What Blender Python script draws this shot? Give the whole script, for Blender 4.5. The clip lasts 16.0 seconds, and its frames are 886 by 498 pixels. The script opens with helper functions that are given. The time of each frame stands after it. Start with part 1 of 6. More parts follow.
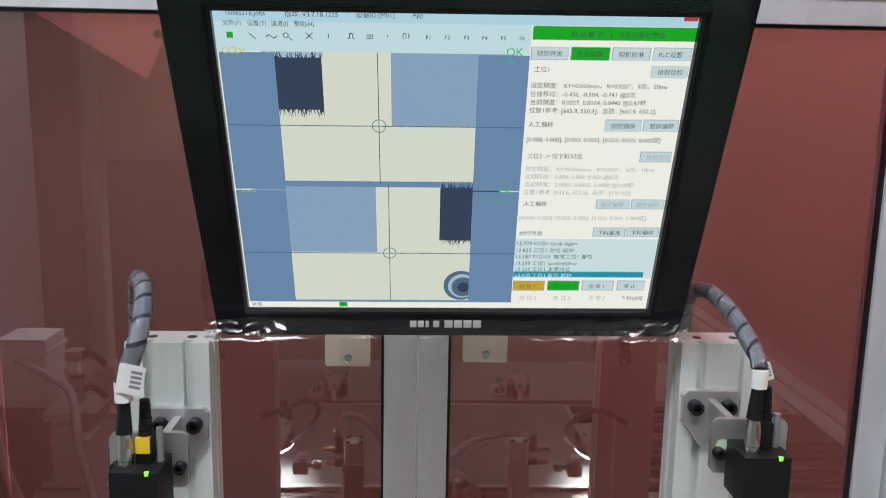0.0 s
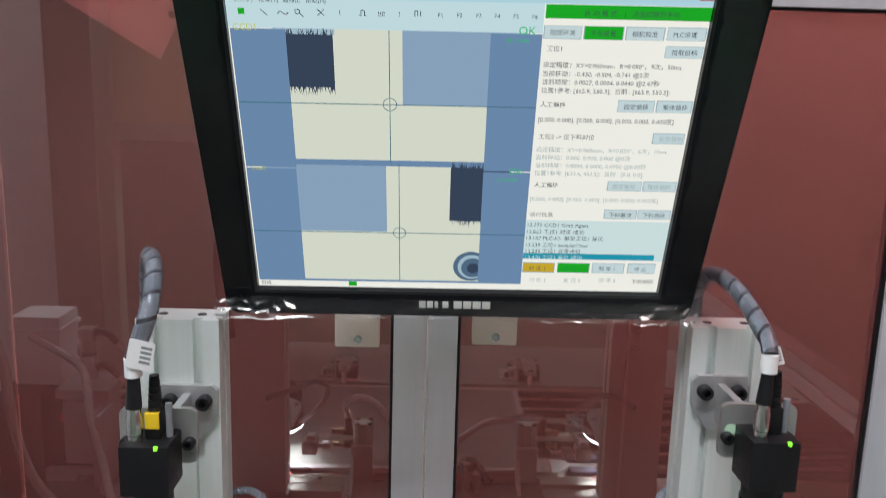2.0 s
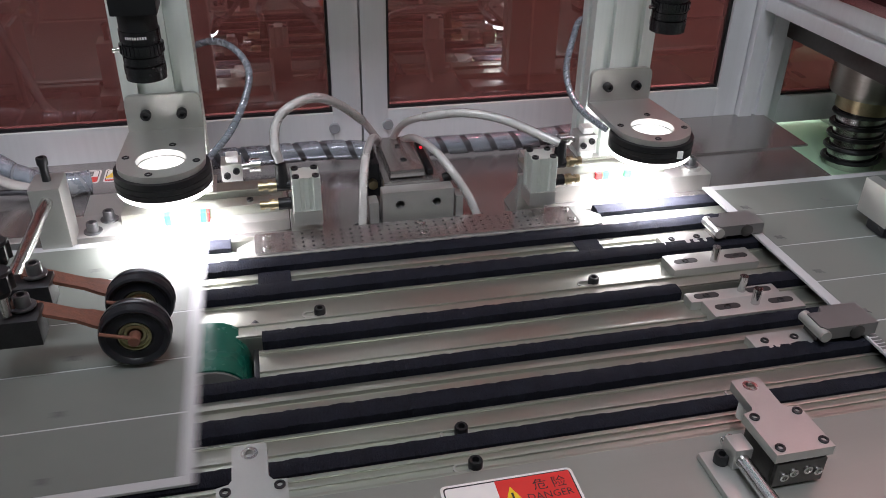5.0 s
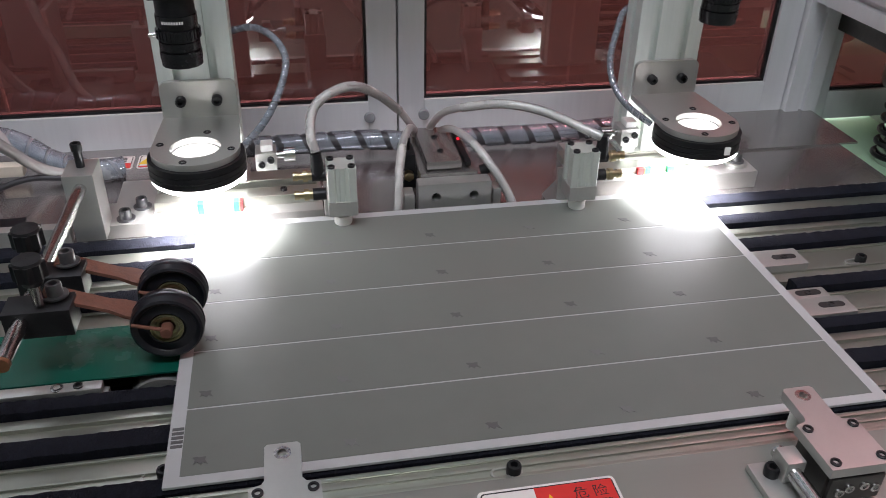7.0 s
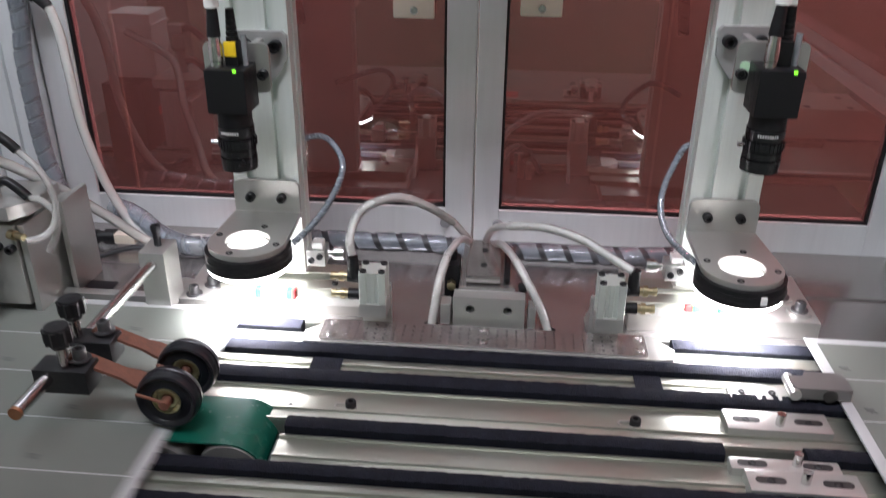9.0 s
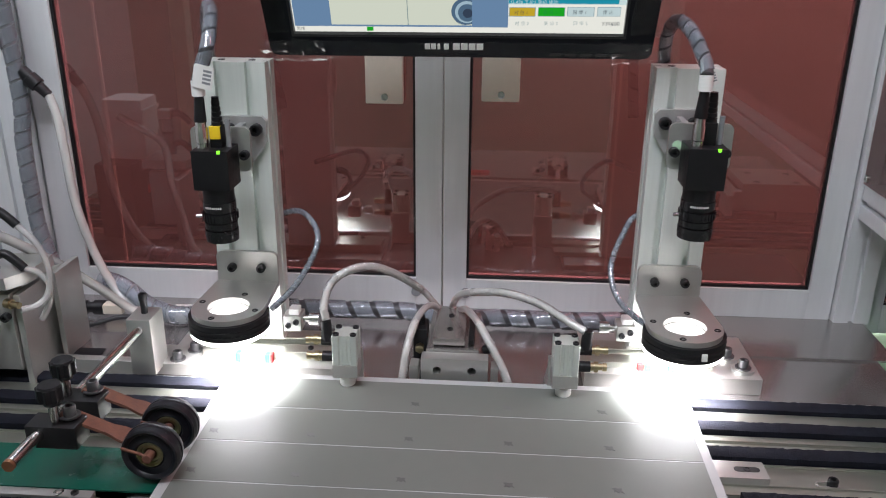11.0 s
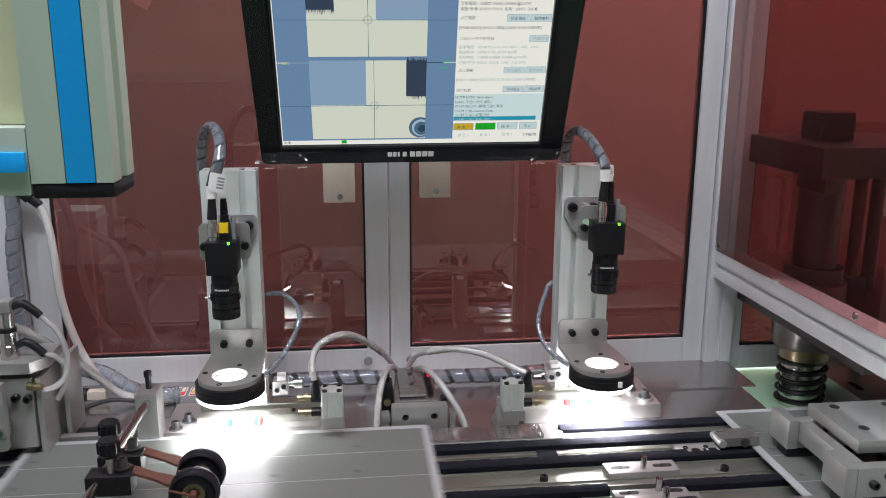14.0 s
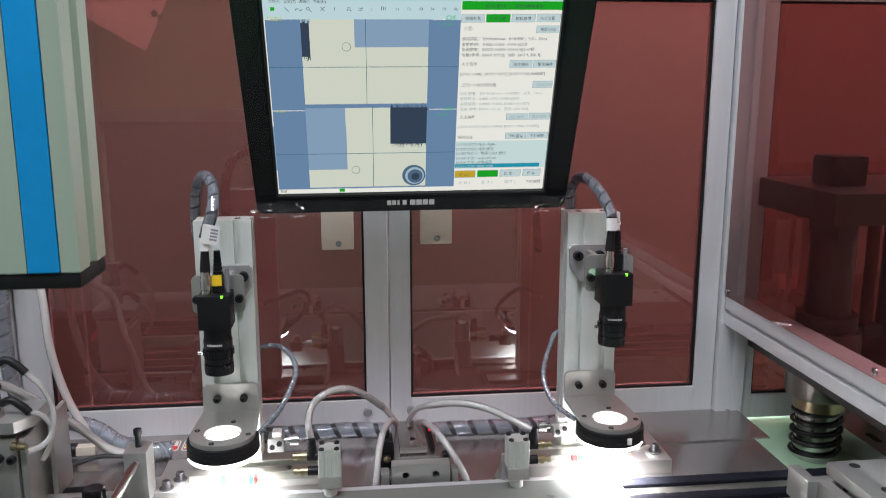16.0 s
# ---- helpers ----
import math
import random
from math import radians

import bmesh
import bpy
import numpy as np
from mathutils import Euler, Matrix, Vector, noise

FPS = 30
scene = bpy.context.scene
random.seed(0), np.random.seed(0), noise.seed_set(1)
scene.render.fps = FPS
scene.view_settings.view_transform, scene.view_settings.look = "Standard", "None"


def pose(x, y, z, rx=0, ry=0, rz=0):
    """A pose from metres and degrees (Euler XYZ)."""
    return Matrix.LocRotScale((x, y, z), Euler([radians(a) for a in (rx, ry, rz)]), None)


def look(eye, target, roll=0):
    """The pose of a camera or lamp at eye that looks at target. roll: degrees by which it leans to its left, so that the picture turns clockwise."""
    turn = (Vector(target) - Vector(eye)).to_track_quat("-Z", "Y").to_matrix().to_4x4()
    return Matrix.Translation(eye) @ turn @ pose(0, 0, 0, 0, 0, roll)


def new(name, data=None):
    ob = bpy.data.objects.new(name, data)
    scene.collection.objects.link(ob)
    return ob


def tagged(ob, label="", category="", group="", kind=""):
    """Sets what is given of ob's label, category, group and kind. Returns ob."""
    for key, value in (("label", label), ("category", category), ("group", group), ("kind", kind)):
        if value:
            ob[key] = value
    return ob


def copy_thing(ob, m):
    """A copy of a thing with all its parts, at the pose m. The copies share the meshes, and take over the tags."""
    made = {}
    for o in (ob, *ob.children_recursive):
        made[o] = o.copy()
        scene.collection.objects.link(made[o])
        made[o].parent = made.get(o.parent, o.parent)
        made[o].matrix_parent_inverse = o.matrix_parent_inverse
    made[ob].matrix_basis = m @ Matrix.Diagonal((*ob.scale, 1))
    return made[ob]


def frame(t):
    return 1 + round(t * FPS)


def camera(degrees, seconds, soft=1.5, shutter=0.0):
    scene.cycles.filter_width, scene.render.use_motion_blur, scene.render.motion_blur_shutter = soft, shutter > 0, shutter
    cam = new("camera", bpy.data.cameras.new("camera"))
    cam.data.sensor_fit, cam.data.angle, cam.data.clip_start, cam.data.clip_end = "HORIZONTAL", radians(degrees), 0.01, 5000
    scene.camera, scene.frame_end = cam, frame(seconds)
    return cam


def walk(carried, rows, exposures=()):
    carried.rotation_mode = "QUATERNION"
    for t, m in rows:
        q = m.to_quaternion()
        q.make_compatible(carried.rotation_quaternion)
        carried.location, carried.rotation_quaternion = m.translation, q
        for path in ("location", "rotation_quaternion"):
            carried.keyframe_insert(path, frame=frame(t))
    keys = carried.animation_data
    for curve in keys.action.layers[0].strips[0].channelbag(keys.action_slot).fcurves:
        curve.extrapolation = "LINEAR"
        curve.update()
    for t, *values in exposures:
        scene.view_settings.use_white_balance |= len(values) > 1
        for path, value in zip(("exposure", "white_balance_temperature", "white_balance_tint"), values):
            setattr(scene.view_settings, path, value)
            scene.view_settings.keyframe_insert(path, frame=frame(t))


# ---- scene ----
# The plan below is drawn in its own units; S turns them into metres.
S = 0.825
cam = camera(56.9, 16.0, soft=0.62, shutter=0.5)
METRES, EYE, TILT, LEAN, TURN = 1.0 * S, 0.491 * S, 0.0, 0.0, -2.1
ROWS = [
    (0.0, 0.0, 0.0, 0.0, 0.19, -9.96, -1.06),
    (0.5, 0.018, 0.011, 0.0039, 1.44, -8.93, -1.38),
    (1.0, 0.024, 0.011, 0.0039, 2.08, -8.63, -1.57),
    (1.5, 0.0137, 0.0084, -0.0076, 2.11, -8.83, -1.66),
    (2.0, 0.0029, 0.0008, -0.0059, 1.21, -10.9, -1.59),
    (2.5, -0.0146, -0.011, -0.0353, -1.98, -15.58, -1.27),
    (3.0, -0.0477, -0.0445, -0.0951, -6.31, -21.16, -1.16),
    (3.5, -0.0725, -0.09, -0.1222, -9.98, -25.36, -1.18),
    (4.0, -0.0936, -0.126, -0.1423, -11.14, -28.33, -1.13),
    (4.5, -0.1126, -0.1382, -0.1476, -10.82, -30.13, -1.08),
    (7.0, -0.126, -0.1144, -0.1555, -8.38, -31.63, -1.0),
    (7.5, -0.1118, -0.107, -0.157, -5.42, -31.47, -0.75),
    (8.0, -0.0456, -0.095, -0.1423, -0.36, -30.81, -0.49),
    (8.5, 0.0349, -0.1119, -0.1259, 4.36, -28.8, -0.38),
    (9.0, 0.0579, -0.1297, -0.1041, 7.14, -26.3, -0.53),
    (11.5, 0.0715, -0.2326, -0.0694, 3.01, -18.81, -0.38),
    (12.0, 0.0073, -0.3261, -0.0523, -0.07, -16.19, 0.28),
    (12.5, -0.0427, -0.4241, -0.0795, -2.16, -15.48, 0.72),
    (13.0, -0.0588, -0.454, -0.0845, -3.42, -15.02, 0.51),
    (13.5, -0.045, -0.453, -0.066, -4.13, -13.96, 0.05),
    (14.0, -0.0417, -0.4389, -0.0631, -4.45, -13.26, -0.2),
    (14.5, -0.0367, -0.4247, -0.0569, -4.56, -12.58, -0.26),
    (15.0, -0.0374, -0.4173, -0.057, -4.55, -12.22, -0.3),
    (15.5, -0.0406, -0.4128, -0.057, -4.45, -11.78, -0.24),
    (16.0, -0.0369, -0.395, -0.0425, -4.33, -11.2, 0.02),
]
BETWEEN = [
    (8.4, look((0.020, -0.095, 0.296), (-0.033, 1.658, -0.666), 0.3)),
    (8.7, look((0.039, -0.103, 0.291), (-0.071, 1.669, -0.629), 0.5)),
    (9.2, look((0.051, -0.118, 0.330), (-0.126, 1.680, -0.527), 0.6)),
    (11.3, look((0.068, -0.181, 0.336), (-0.022, 1.699, -0.340), 0.3)),
]
carried_rows = [(t, pose(0, 0, EYE, TILT, LEAN, TURN) @ pose(METRES * x, METRES * y, METRES * z, 90 + pitch, roll, yaw)) for t, x, y, z, yaw, pitch, roll in ROWS]
walk(cam, sorted(carried_rows + BETWEEN, key=lambda row: row[0]), exposures=[(0.0, 0.21), (2.0, 0.21), (2.8, 0.19), (3.5, 0.03), (4.5, -0.13), (7.0, -0.18), (8.0, -0.15), (8.6, -0.08), (9.0, 0.15), (11.3, 0.11), (13.0, 0.02), (14.5, 0.12), (16.0, 0.12)])

# ---- world and light ----
world = bpy.data.worlds.new("workshop_air")
world.use_nodes = True
world.node_tree.nodes["Background"].inputs[0].default_value = (0.95, 0.97, 1.0, 1)
world.node_tree.nodes["Background"].inputs[1].default_value = 0.10
scene.world = world
scene.view_settings.exposure = 0.0


def area_lamp(name, x, y, z, w, d, watts, colour, target=None):
    data = bpy.data.lights.new(name, "AREA")
    data.shape, data.size, data.size_y, data.energy, data.color = "RECTANGLE", w * S, d * S, watts, colour
    ob = new(name, data)
    ob.matrix_world = look(Vector((x, y, z)) * S, Vector(target if target else (x, y + 0.001, z - 1)) * S)
    return ob


# ---- materials ----
def mat(name, colour, rough=0.5, metal=0.0, var=0.08, scale=60.0, bump=0.0, bump_scale=400.0, coat=0.0, stretch=(1, 1, 1), grime=0.0, spec=0.5):
    """A principled surface with colour and roughness varied at two scales and a fine relief."""
    m = bpy.data.materials.new(name)
    m.use_nodes = True
    nt, b = m.node_tree, m.node_tree.nodes["Principled BSDF"]
    b.inputs["Metallic"].default_value = metal
    b.inputs["Specular IOR Level"].default_value = spec
    b.inputs["Coat Weight"].default_value = coat
    b.inputs["Coat Roughness"].default_value = 0.12
    co = nt.nodes.new("ShaderNodeTexCoord")
    mp = nt.nodes.new("ShaderNodeMapping")
    mp.inputs["Scale"].default_value = stretch
    nt.links.new(co.outputs["Object"], mp.inputs[0])
    big, fine = nt.nodes.new("ShaderNodeTexNoise"), nt.nodes.new("ShaderNodeTexNoise")
    big.inputs["Scale"].default_value, fine.inputs["Scale"].default_value = scale * 0.15, scale
    big.inputs["Detail"].default_value, fine.inputs["Detail"].default_value = 4, 3
    nt.links.new(mp.outputs[0], big.inputs[0])
    nt.links.new(mp.outputs[0], fine.inputs[0])
    add = nt.nodes.new("ShaderNodeMath")
    add.operation = "ADD"
    nt.links.new(big.outputs[0], add.inputs[0])
    nt.links.new(fine.outputs[0], add.inputs[1])
    ramp = nt.nodes.new("ShaderNodeMapRange")
    ramp.inputs[1].default_value, ramp.inputs[2].default_value = 0.6, 1.4
    ramp.inputs[3].default_value, ramp.inputs[4].default_value = 1 - var, 1 + var
    nt.links.new(add.outputs[0], ramp.inputs[0])
    mul = nt.nodes.new("ShaderNodeVectorMath")
    mul.operation = "SCALE"
    mul.inputs[0].default_value = colour
    nt.links.new(ramp.outputs[0], mul.inputs["Scale"])
    last = mul.outputs[0]
    if grime:
        spots = nt.nodes.new("ShaderNodeTexNoise")
        spots.inputs["Scale"].default_value, spots.inputs["Detail"].default_value = 38, 6
        nt.links.new(co.outputs["Object"], spots.inputs[0])
        cut = nt.nodes.new("ShaderNodeMapRange")
        cut.inputs[1].default_value, cut.inputs[2].default_value, cut.inputs[4].default_value = 0.56, 0.72, grime
        nt.links.new(spots.outputs[0], cut.inputs[0])
        mix = nt.nodes.new("ShaderNodeMix")
        mix.data_type = "RGBA"
        mix.inputs[7].default_value = (0.06, 0.05, 0.04, 1)
        nt.links.new(cut.outputs[0], mix.inputs[0])
        nt.links.new(last, mix.inputs[6])
        last = mix.outputs[2]
    nt.links.new(last, b.inputs["Base Color"])
    rr = nt.nodes.new("ShaderNodeMapRange")
    rr.inputs[1].default_value, rr.inputs[2].default_value = 0.6, 1.4
    rr.inputs[3].default_value, rr.inputs[4].default_value = max(0.02, rough * (1 - 0.2 * (1 - metal) - 0.06)), min(1, rough * (1 + 0.2 * (1 - metal) + 0.06))
    nt.links.new(add.outputs[0], rr.inputs[0])
    nt.links.new(rr.outputs[0], b.inputs["Roughness"])
    if bump:
        n = nt.nodes.new("ShaderNodeTexNoise")
        n.inputs["Scale"].default_value, n.inputs["Detail"].default_value = bump_scale, 4
        nt.links.new(mp.outputs[0], n.inputs[0])
        bp = nt.nodes.new("ShaderNodeBump")
        bp.inputs["Strength"].default_value, bp.inputs["Distance"].default_value = bump, 0.001
        nt.links.new(n.outputs[0], bp.inputs["Height"])
        nt.links.new(bp.outputs[0], b.inputs["Normal"])
    return m


def glow(name, colour, strength):
    m = bpy.data.materials.new(name)
    m.use_nodes = True
    nt = m.node_tree
    nt.nodes.clear()
    e, o = nt.nodes.new("ShaderNodeEmission"), nt.nodes.new("ShaderNodeOutputMaterial")
    e.inputs[0].default_value, e.inputs[1].default_value = (*colour, 1), strength
    nt.links.new(e.outputs[0], o.inputs[0])
    return m


def clear(name, tint, body, opaque, rough=0.05, gloss=1.0, ior=1.49):
    """A tinted sheet that lets light straight through, with some body colour and a gloss on top."""
    m = bpy.data.materials.new(name)
    m.use_nodes = True
    nt = m.node_tree
    nt.nodes.clear()
    o, tr, di = (nt.nodes.new("ShaderNode" + k) for k in ("OutputMaterial", "BsdfTransparent", "BsdfDiffuse"))
    gl, fr, m1, m2 = (nt.nodes.new("ShaderNode" + k) for k in ("BsdfGlossy", "Fresnel", "MixShader", "MixShader"))
    co, ns, mr = (nt.nodes.new("ShaderNode" + k) for k in ("TexCoord", "TexNoise", "MapRange"))
    ns.inputs["Scale"].default_value, ns.inputs["Detail"].default_value = 5, 0
    nt.links.new(co.outputs["Object"], ns.inputs[0])
    mr.inputs[1].default_value, mr.inputs[2].default_value = 0.3, 0.7
    mr.inputs[3].default_value, mr.inputs[4].default_value = opaque * 0.9, min(1, opaque * 1.1)
    nt.links.new(ns.outputs[0], mr.inputs[0])
    tr.inputs[0].default_value, di.inputs[0].default_value = (*tint, 1), (*body, 1)
    gl.inputs["Roughness"].default_value = rough
    gl.inputs[0].default_value = (gloss, gloss, gloss, 1)
    fr.inputs[0].default_value = ior
    nt.links.new(mr.outputs[0], m1.inputs[0])
    nt.links.new(tr.outputs[0], m1.inputs[1])
    nt.links.new(di.outputs[0], m1.inputs[2])
    nt.links.new(fr.outputs[0], m2.inputs[0])
    nt.links.new(m1.outputs[0], m2.inputs[1])
    nt.links.new(gl.outputs[0], m2.inputs[2])
    nt.links.new(m2.outputs[0], o.inputs[0])
    return m


ALU = mat("anodised_aluminium", (0.70, 0.745, 0.70), 0.40, 0.30, 0.05, 300, 0.05, 900, stretch=(1, 1, 0.05))
ALU_X = mat("extruded_aluminium", (0.42, 0.43, 0.375), 0.30, 0.85, 0.012, 260, stretch=(0.02, 1, 1))
ALU_FRAME = mat("door_frame_aluminium", (0.66, 0.675, 0.685), 0.42, 0.35, 0.05, 200, 0.04, 900, stretch=(1, 1, 0.05))
MACHINED = mat("machined_aluminium", (0.50, 0.50, 0.475), 0.33, 0.72, 0.03, 420)
BARREL = mat("drawn_aluminium_barrel", (0.62, 0.66, 0.61), 0.40, 0.5, 0.04, 300)
BRACKET = mat("grey_steel_bracket", (0.50, 0.50, 0.49), 0.35, 0.6, 0.04, 300)
STEEL_DECK = mat("brushed_steel_deck", (0.42, 0.395, 0.385), 0.25, 0.85, 0.012, 500, 0.015, 1600, stretch=(0.06, 1, 1))
# deck steel again, its greenish front reflections put into a duller base tone
FRONT_PLATE = mat("front_plate_reflection_tone", (0.31, 0.325, 0.295), 0.42, 0.6, 0.03, 400, 0.02, 1400, stretch=(0.06, 1, 1))
STEEL = mat("bright_steel", (0.62, 0.61, 0.60), 0.2, 1.0, 0.06, 300)
DARK_STEEL = mat("dark_oiled_steel", (0.10, 0.095, 0.09), 0.38, 0.8, 0.15, 180, 0.06, 700)
GRAPHITE = mat("blackened_screw_steel", (0.035, 0.035, 0.037), 0.35, 0.7, 0.15, 400)
BRASS = mat("brass", (0.40, 0.34, 0.21), 0.3, 1.0, 0.15, 500)
RUST = mat("rusty_steel", (0.15, 0.062, 0.04), 0.7, 0.2, 0.35, 260, 0.35, 500)
BLACK = mat("black_plastic", (0.009, 0.009, 0.010), 0.42, 0.0, 0.2, 200, 0.08, 900, spec=0.3)
BLACK_GLOSS = mat("black_bezel_plastic", (0.005, 0.006, 0.009), 0.16, 0.0, 0.2, 120, 0.03, 300, spec=0.18)
RUBBER = mat("black_rubber", (0.007, 0.007, 0.010), 0.34, 0.0, 0.2, 260, 0.05, 700, spec=0.4)
LENS = mat("black_anodised_lens", (0.008, 0.008, 0.009), 0.24, 0.0, 0.15, 300)
SCREW_GREY = mat("phosphated_screw_steel", (0.15, 0.15, 0.155), 0.34, 0.85, 0.12, 400)
BRUSH_AND_POCKET = mat("black_brush_fibre_and_pocket_shade", (0.010, 0.011, 0.016), 0.85, 0.0, 0.5, 500, 0.9, 900, stretch=(1, 0.4, 0.4), spec=0.1)
WHITE_COAT = mat("white_board_lacquer", (0.40, 0.41, 0.41), 0.38, 0.0, 0.03, 90)
GREY_COAT = mat("grey_board_film", (0.145, 0.157, 0.140), 0.40, 0.0, 0.05, 60, 0.03, 900, spec=0.30)
ZINC = mat("yellow_zinc", (0.46, 0.43, 0.25), 0.34, 0.85, 0.12, 400)
MARK = mat("grey_print", (0.085, 0.088, 0.085), 0.5, 0.0, 0.1, 300)
MARK_FAINT = mat("faint_grey_print", (0.14, 0.145, 0.14), 0.45, 0.1, 0.1, 300)
GREEN_BELT = mat("green_belt", (0.004, 0.075, 0.05), 0.24, 0.0, 0.03, 80)
BED_GREEN = mat("pale_green_paint", (0.50, 0.74, 0.50), 0.5, 0.0, 0.05, 40)
CREAM_BOX = mat("cream_plastic", (0.62, 0.56, 0.46), 0.45, 0.0, 0.04, 120)
NYLON = mat("white_nylon", (0.80, 0.80, 0.77), 0.45, 0.0, 0.03, 200)
GREEN_GREY = mat("green_grey_profile", (0.46, 0.54, 0.44), 0.4, 0.2, 0.05, 120, stretch=(1, 1, 0.1))
YELLOW_GREY = mat("pale_yellow_panel", (0.55, 0.56, 0.36), 0.5, 0.0, 0.05, 60)
BLUE = mat("blue_slot_cover", (0.004, 0.40, 0.95), 0.4, 0.0, 0.06, 120)
RED_LABEL = mat("red_label_print", (0.62, 0.03, 0.025), 0.4, 0.0, 0.06, 120)
WHITE_LABEL = mat("white_label_print", (0.72, 0.71, 0.68), 0.4, 0.0, 0.05, 120)
YELLOW_LABEL = mat("yellow_label_print", (0.80, 0.55, 0.02), 0.4, 0.0, 0.06, 120)
# print ink, and the flat black that paints shade inside holes
INK_AND_HOLE = mat("black_ink_and_hole_shade", (0.015, 0.014, 0.014), 0.5)
TUBE = clear("milky_tube", (0.95, 0.95, 0.93), (0.82, 0.81, 0.79), 0.34, 0.30)
WRAP = clear("clear_spiral_wrap", (0.85, 0.88, 0.92), (0.33, 0.365, 0.41), 0.40, 0.10)
RIDGE = clear("milky_tube_ridge", (0.95, 0.95, 0.93), (0.86, 0.85, 0.83), 0.30, 0.22)
HOSE = clear("clear_air_hose", (0.93, 0.93, 0.91), (0.80, 0.80, 0.76), 0.45, 0.12)
CABLE = mat("dark_cable_jacket", (0.03, 0.03, 0.034), 0.5, 0.0, 0.2, 200)
GREY_CABLE = mat("grey_cable_jacket", (0.20, 0.21, 0.22), 0.5, 0.0, 0.15, 200)
ACRYLIC = clear("red_brown_acrylic", (0.385, 0.122, 0.108), (0.22, 0.082, 0.080), 0.30, 0.012, 1.0, 2.05)
PANE_BACK = bpy.data.materials.new("acrylic_rear_face")
PANE_BACK.use_nodes = True
PANE_BACK.node_tree.nodes.clear()
PANE_BACK.node_tree.links.new(PANE_BACK.node_tree.nodes.new("ShaderNodeBsdfTransparent").outputs[0], PANE_BACK.node_tree.nodes.new("ShaderNodeOutputMaterial").inputs[0])
FILM = clear("crumpled_cling_film", (0.97, 0.97, 0.97), (0.4, 0.4, 0.42), 0.012, 0.16, 0.9, 1.36)
PINK = mat("pink_board", (0.90, 0.72, 0.74), 0.6, 0.0, 0.06, 40)
WALL = mat("workshop_wall_paint", (0.50, 0.49, 0.45), 0.8, 0.0, 0.06, 6)
FLOOR = mat("workshop_floor_paint", (0.19, 0.34, 0.22), 0.4, 0.0, 0.12, 5)
WALL_DIM = mat("taupe_wall_paint", (0.29, 0.245, 0.215), 0.8, 0.0, 0.06, 6)
WALL_GREEN = mat("green_grey_wall_paint", (0.20, 0.225, 0.19), 0.7, 0.0, 0.06, 6)
CEIL = mat("workshop_ceiling_paint", (0.72, 0.72, 0.70), 0.8, 0.0, 0.05, 6)
RING_GLOW = glow("ring_lamp_diffuser", (1.0, 0.965, 1.03), 24)
TUBE_GLOW = glow("ceiling_lamp_diffuser", (1.0, 1.0, 1.0), 6)
LED_GREEN = glow("green_led", (0.25, 1.0, 0.05), 1.5)
LED_RED = glow("red_led", (1.0, 0.02, 0.04), 1.6)


# ---- building helpers ----
def box(bm, x0, x1, y0, y1, z0, z1, bev=0.0):
    made = bmesh.ops.create_cube(bm, size=1, matrix=Matrix.Translation(((x0 + x1) / 2, (y0 + y1) / 2, (z0 + z1) / 2)) @ Matrix.Diagonal((x1 - x0, y1 - y0, z1 - z0, 1)))
    if bev:
        edges = {e for v in made["verts"] for e in v.link_edges}
        bmesh.ops.bevel(bm, geom=list(edges), offset=bev, segments=2, profile=0.7, affect="EDGES")
    return bm


def cyl(bm, a, b, r, r2=None, seg=24, caps=True):
    a, b = Vector(a), Vector(b)
    turn = (b - a).to_track_quat("Z", "Y").to_matrix().to_4x4()
    bmesh.ops.create_cone(bm, cap_ends=caps, segments=seg, radius1=r, radius2=r if r2 is None else r2, depth=(b - a).length, matrix=Matrix.Translation((a + b) / 2) @ turn)
    return bm


def lathe(bm, centre, axis, profile, seg=32):
    """profile: (radius, height) pairs along the axis, closed."""
    turn = Matrix.Translation(centre) @ Vector(axis).to_track_quat("Z", "Y").to_matrix().to_4x4()
    rings = [[bm.verts.new(turn @ Vector((r * math.cos(2 * math.pi * i / seg), r * math.sin(2 * math.pi * i / seg), h))) for i in range(seg)] for r, h in profile]
    for k in range(len(rings)):
        a, b = rings[k], rings[(k + 1) % len(rings)]
        for i in range(seg):
            j = (i + 1) % seg
            bm.faces.new((a[i], a[j], b[j], b[i]))
    return bm


def smooth_path(points, steps=8):
    p = [Vector(q) for q in points]
    p = [2 * p[0] - p[1]] + p + [2 * p[-1] - p[-2]]
    out = []
    for i in range(1, len(p) - 2):
        for k in range(steps):
            t = k / steps
            out.append(0.5 * (2 * p[i] + (p[i + 1] - p[i - 1]) * t + (2 * p[i - 1] - 5 * p[i] + 4 * p[i + 1] - p[i + 2]) * t * t + (3 * p[i] - p[i - 1] - 3 * p[i + 1] + p[i + 2]) * t ** 3))
    return out + [p[-2]]


def frames_along(path):
    up, out = Vector((0.31, 0.2, 0.93)), []
    for i, q in enumerate(path):
        d = (path[min(i + 1, len(path) - 1)] - path[max(i - 1, 0)]).normalized()
        s = up.cross(d)
        s = s.normalized() if s.length > 1e-6 else Vector((1, 0, 0))
        up = d.cross(s).normalized()
        out.append((q, s, up))
    return out


def tube(bm, points, r, seg=12, steps=8):
    rings = [[bm.verts.new(q + r * (math.cos(2 * math.pi * i / seg) * s + math.sin(2 * math.pi * i / seg) * u)) for i in range(seg)] for q, s, u in frames_along(smooth_path(points, steps))]
    for a, b in zip(rings, rings[1:]):
        for i in range(seg):
            bm.faces.new((a[i], a[(i + 1) % seg], b[(i + 1) % seg], b[i]))
    bm.faces.new(rings[0][::-1])
    bm.faces.new(rings[-1])
    return bm


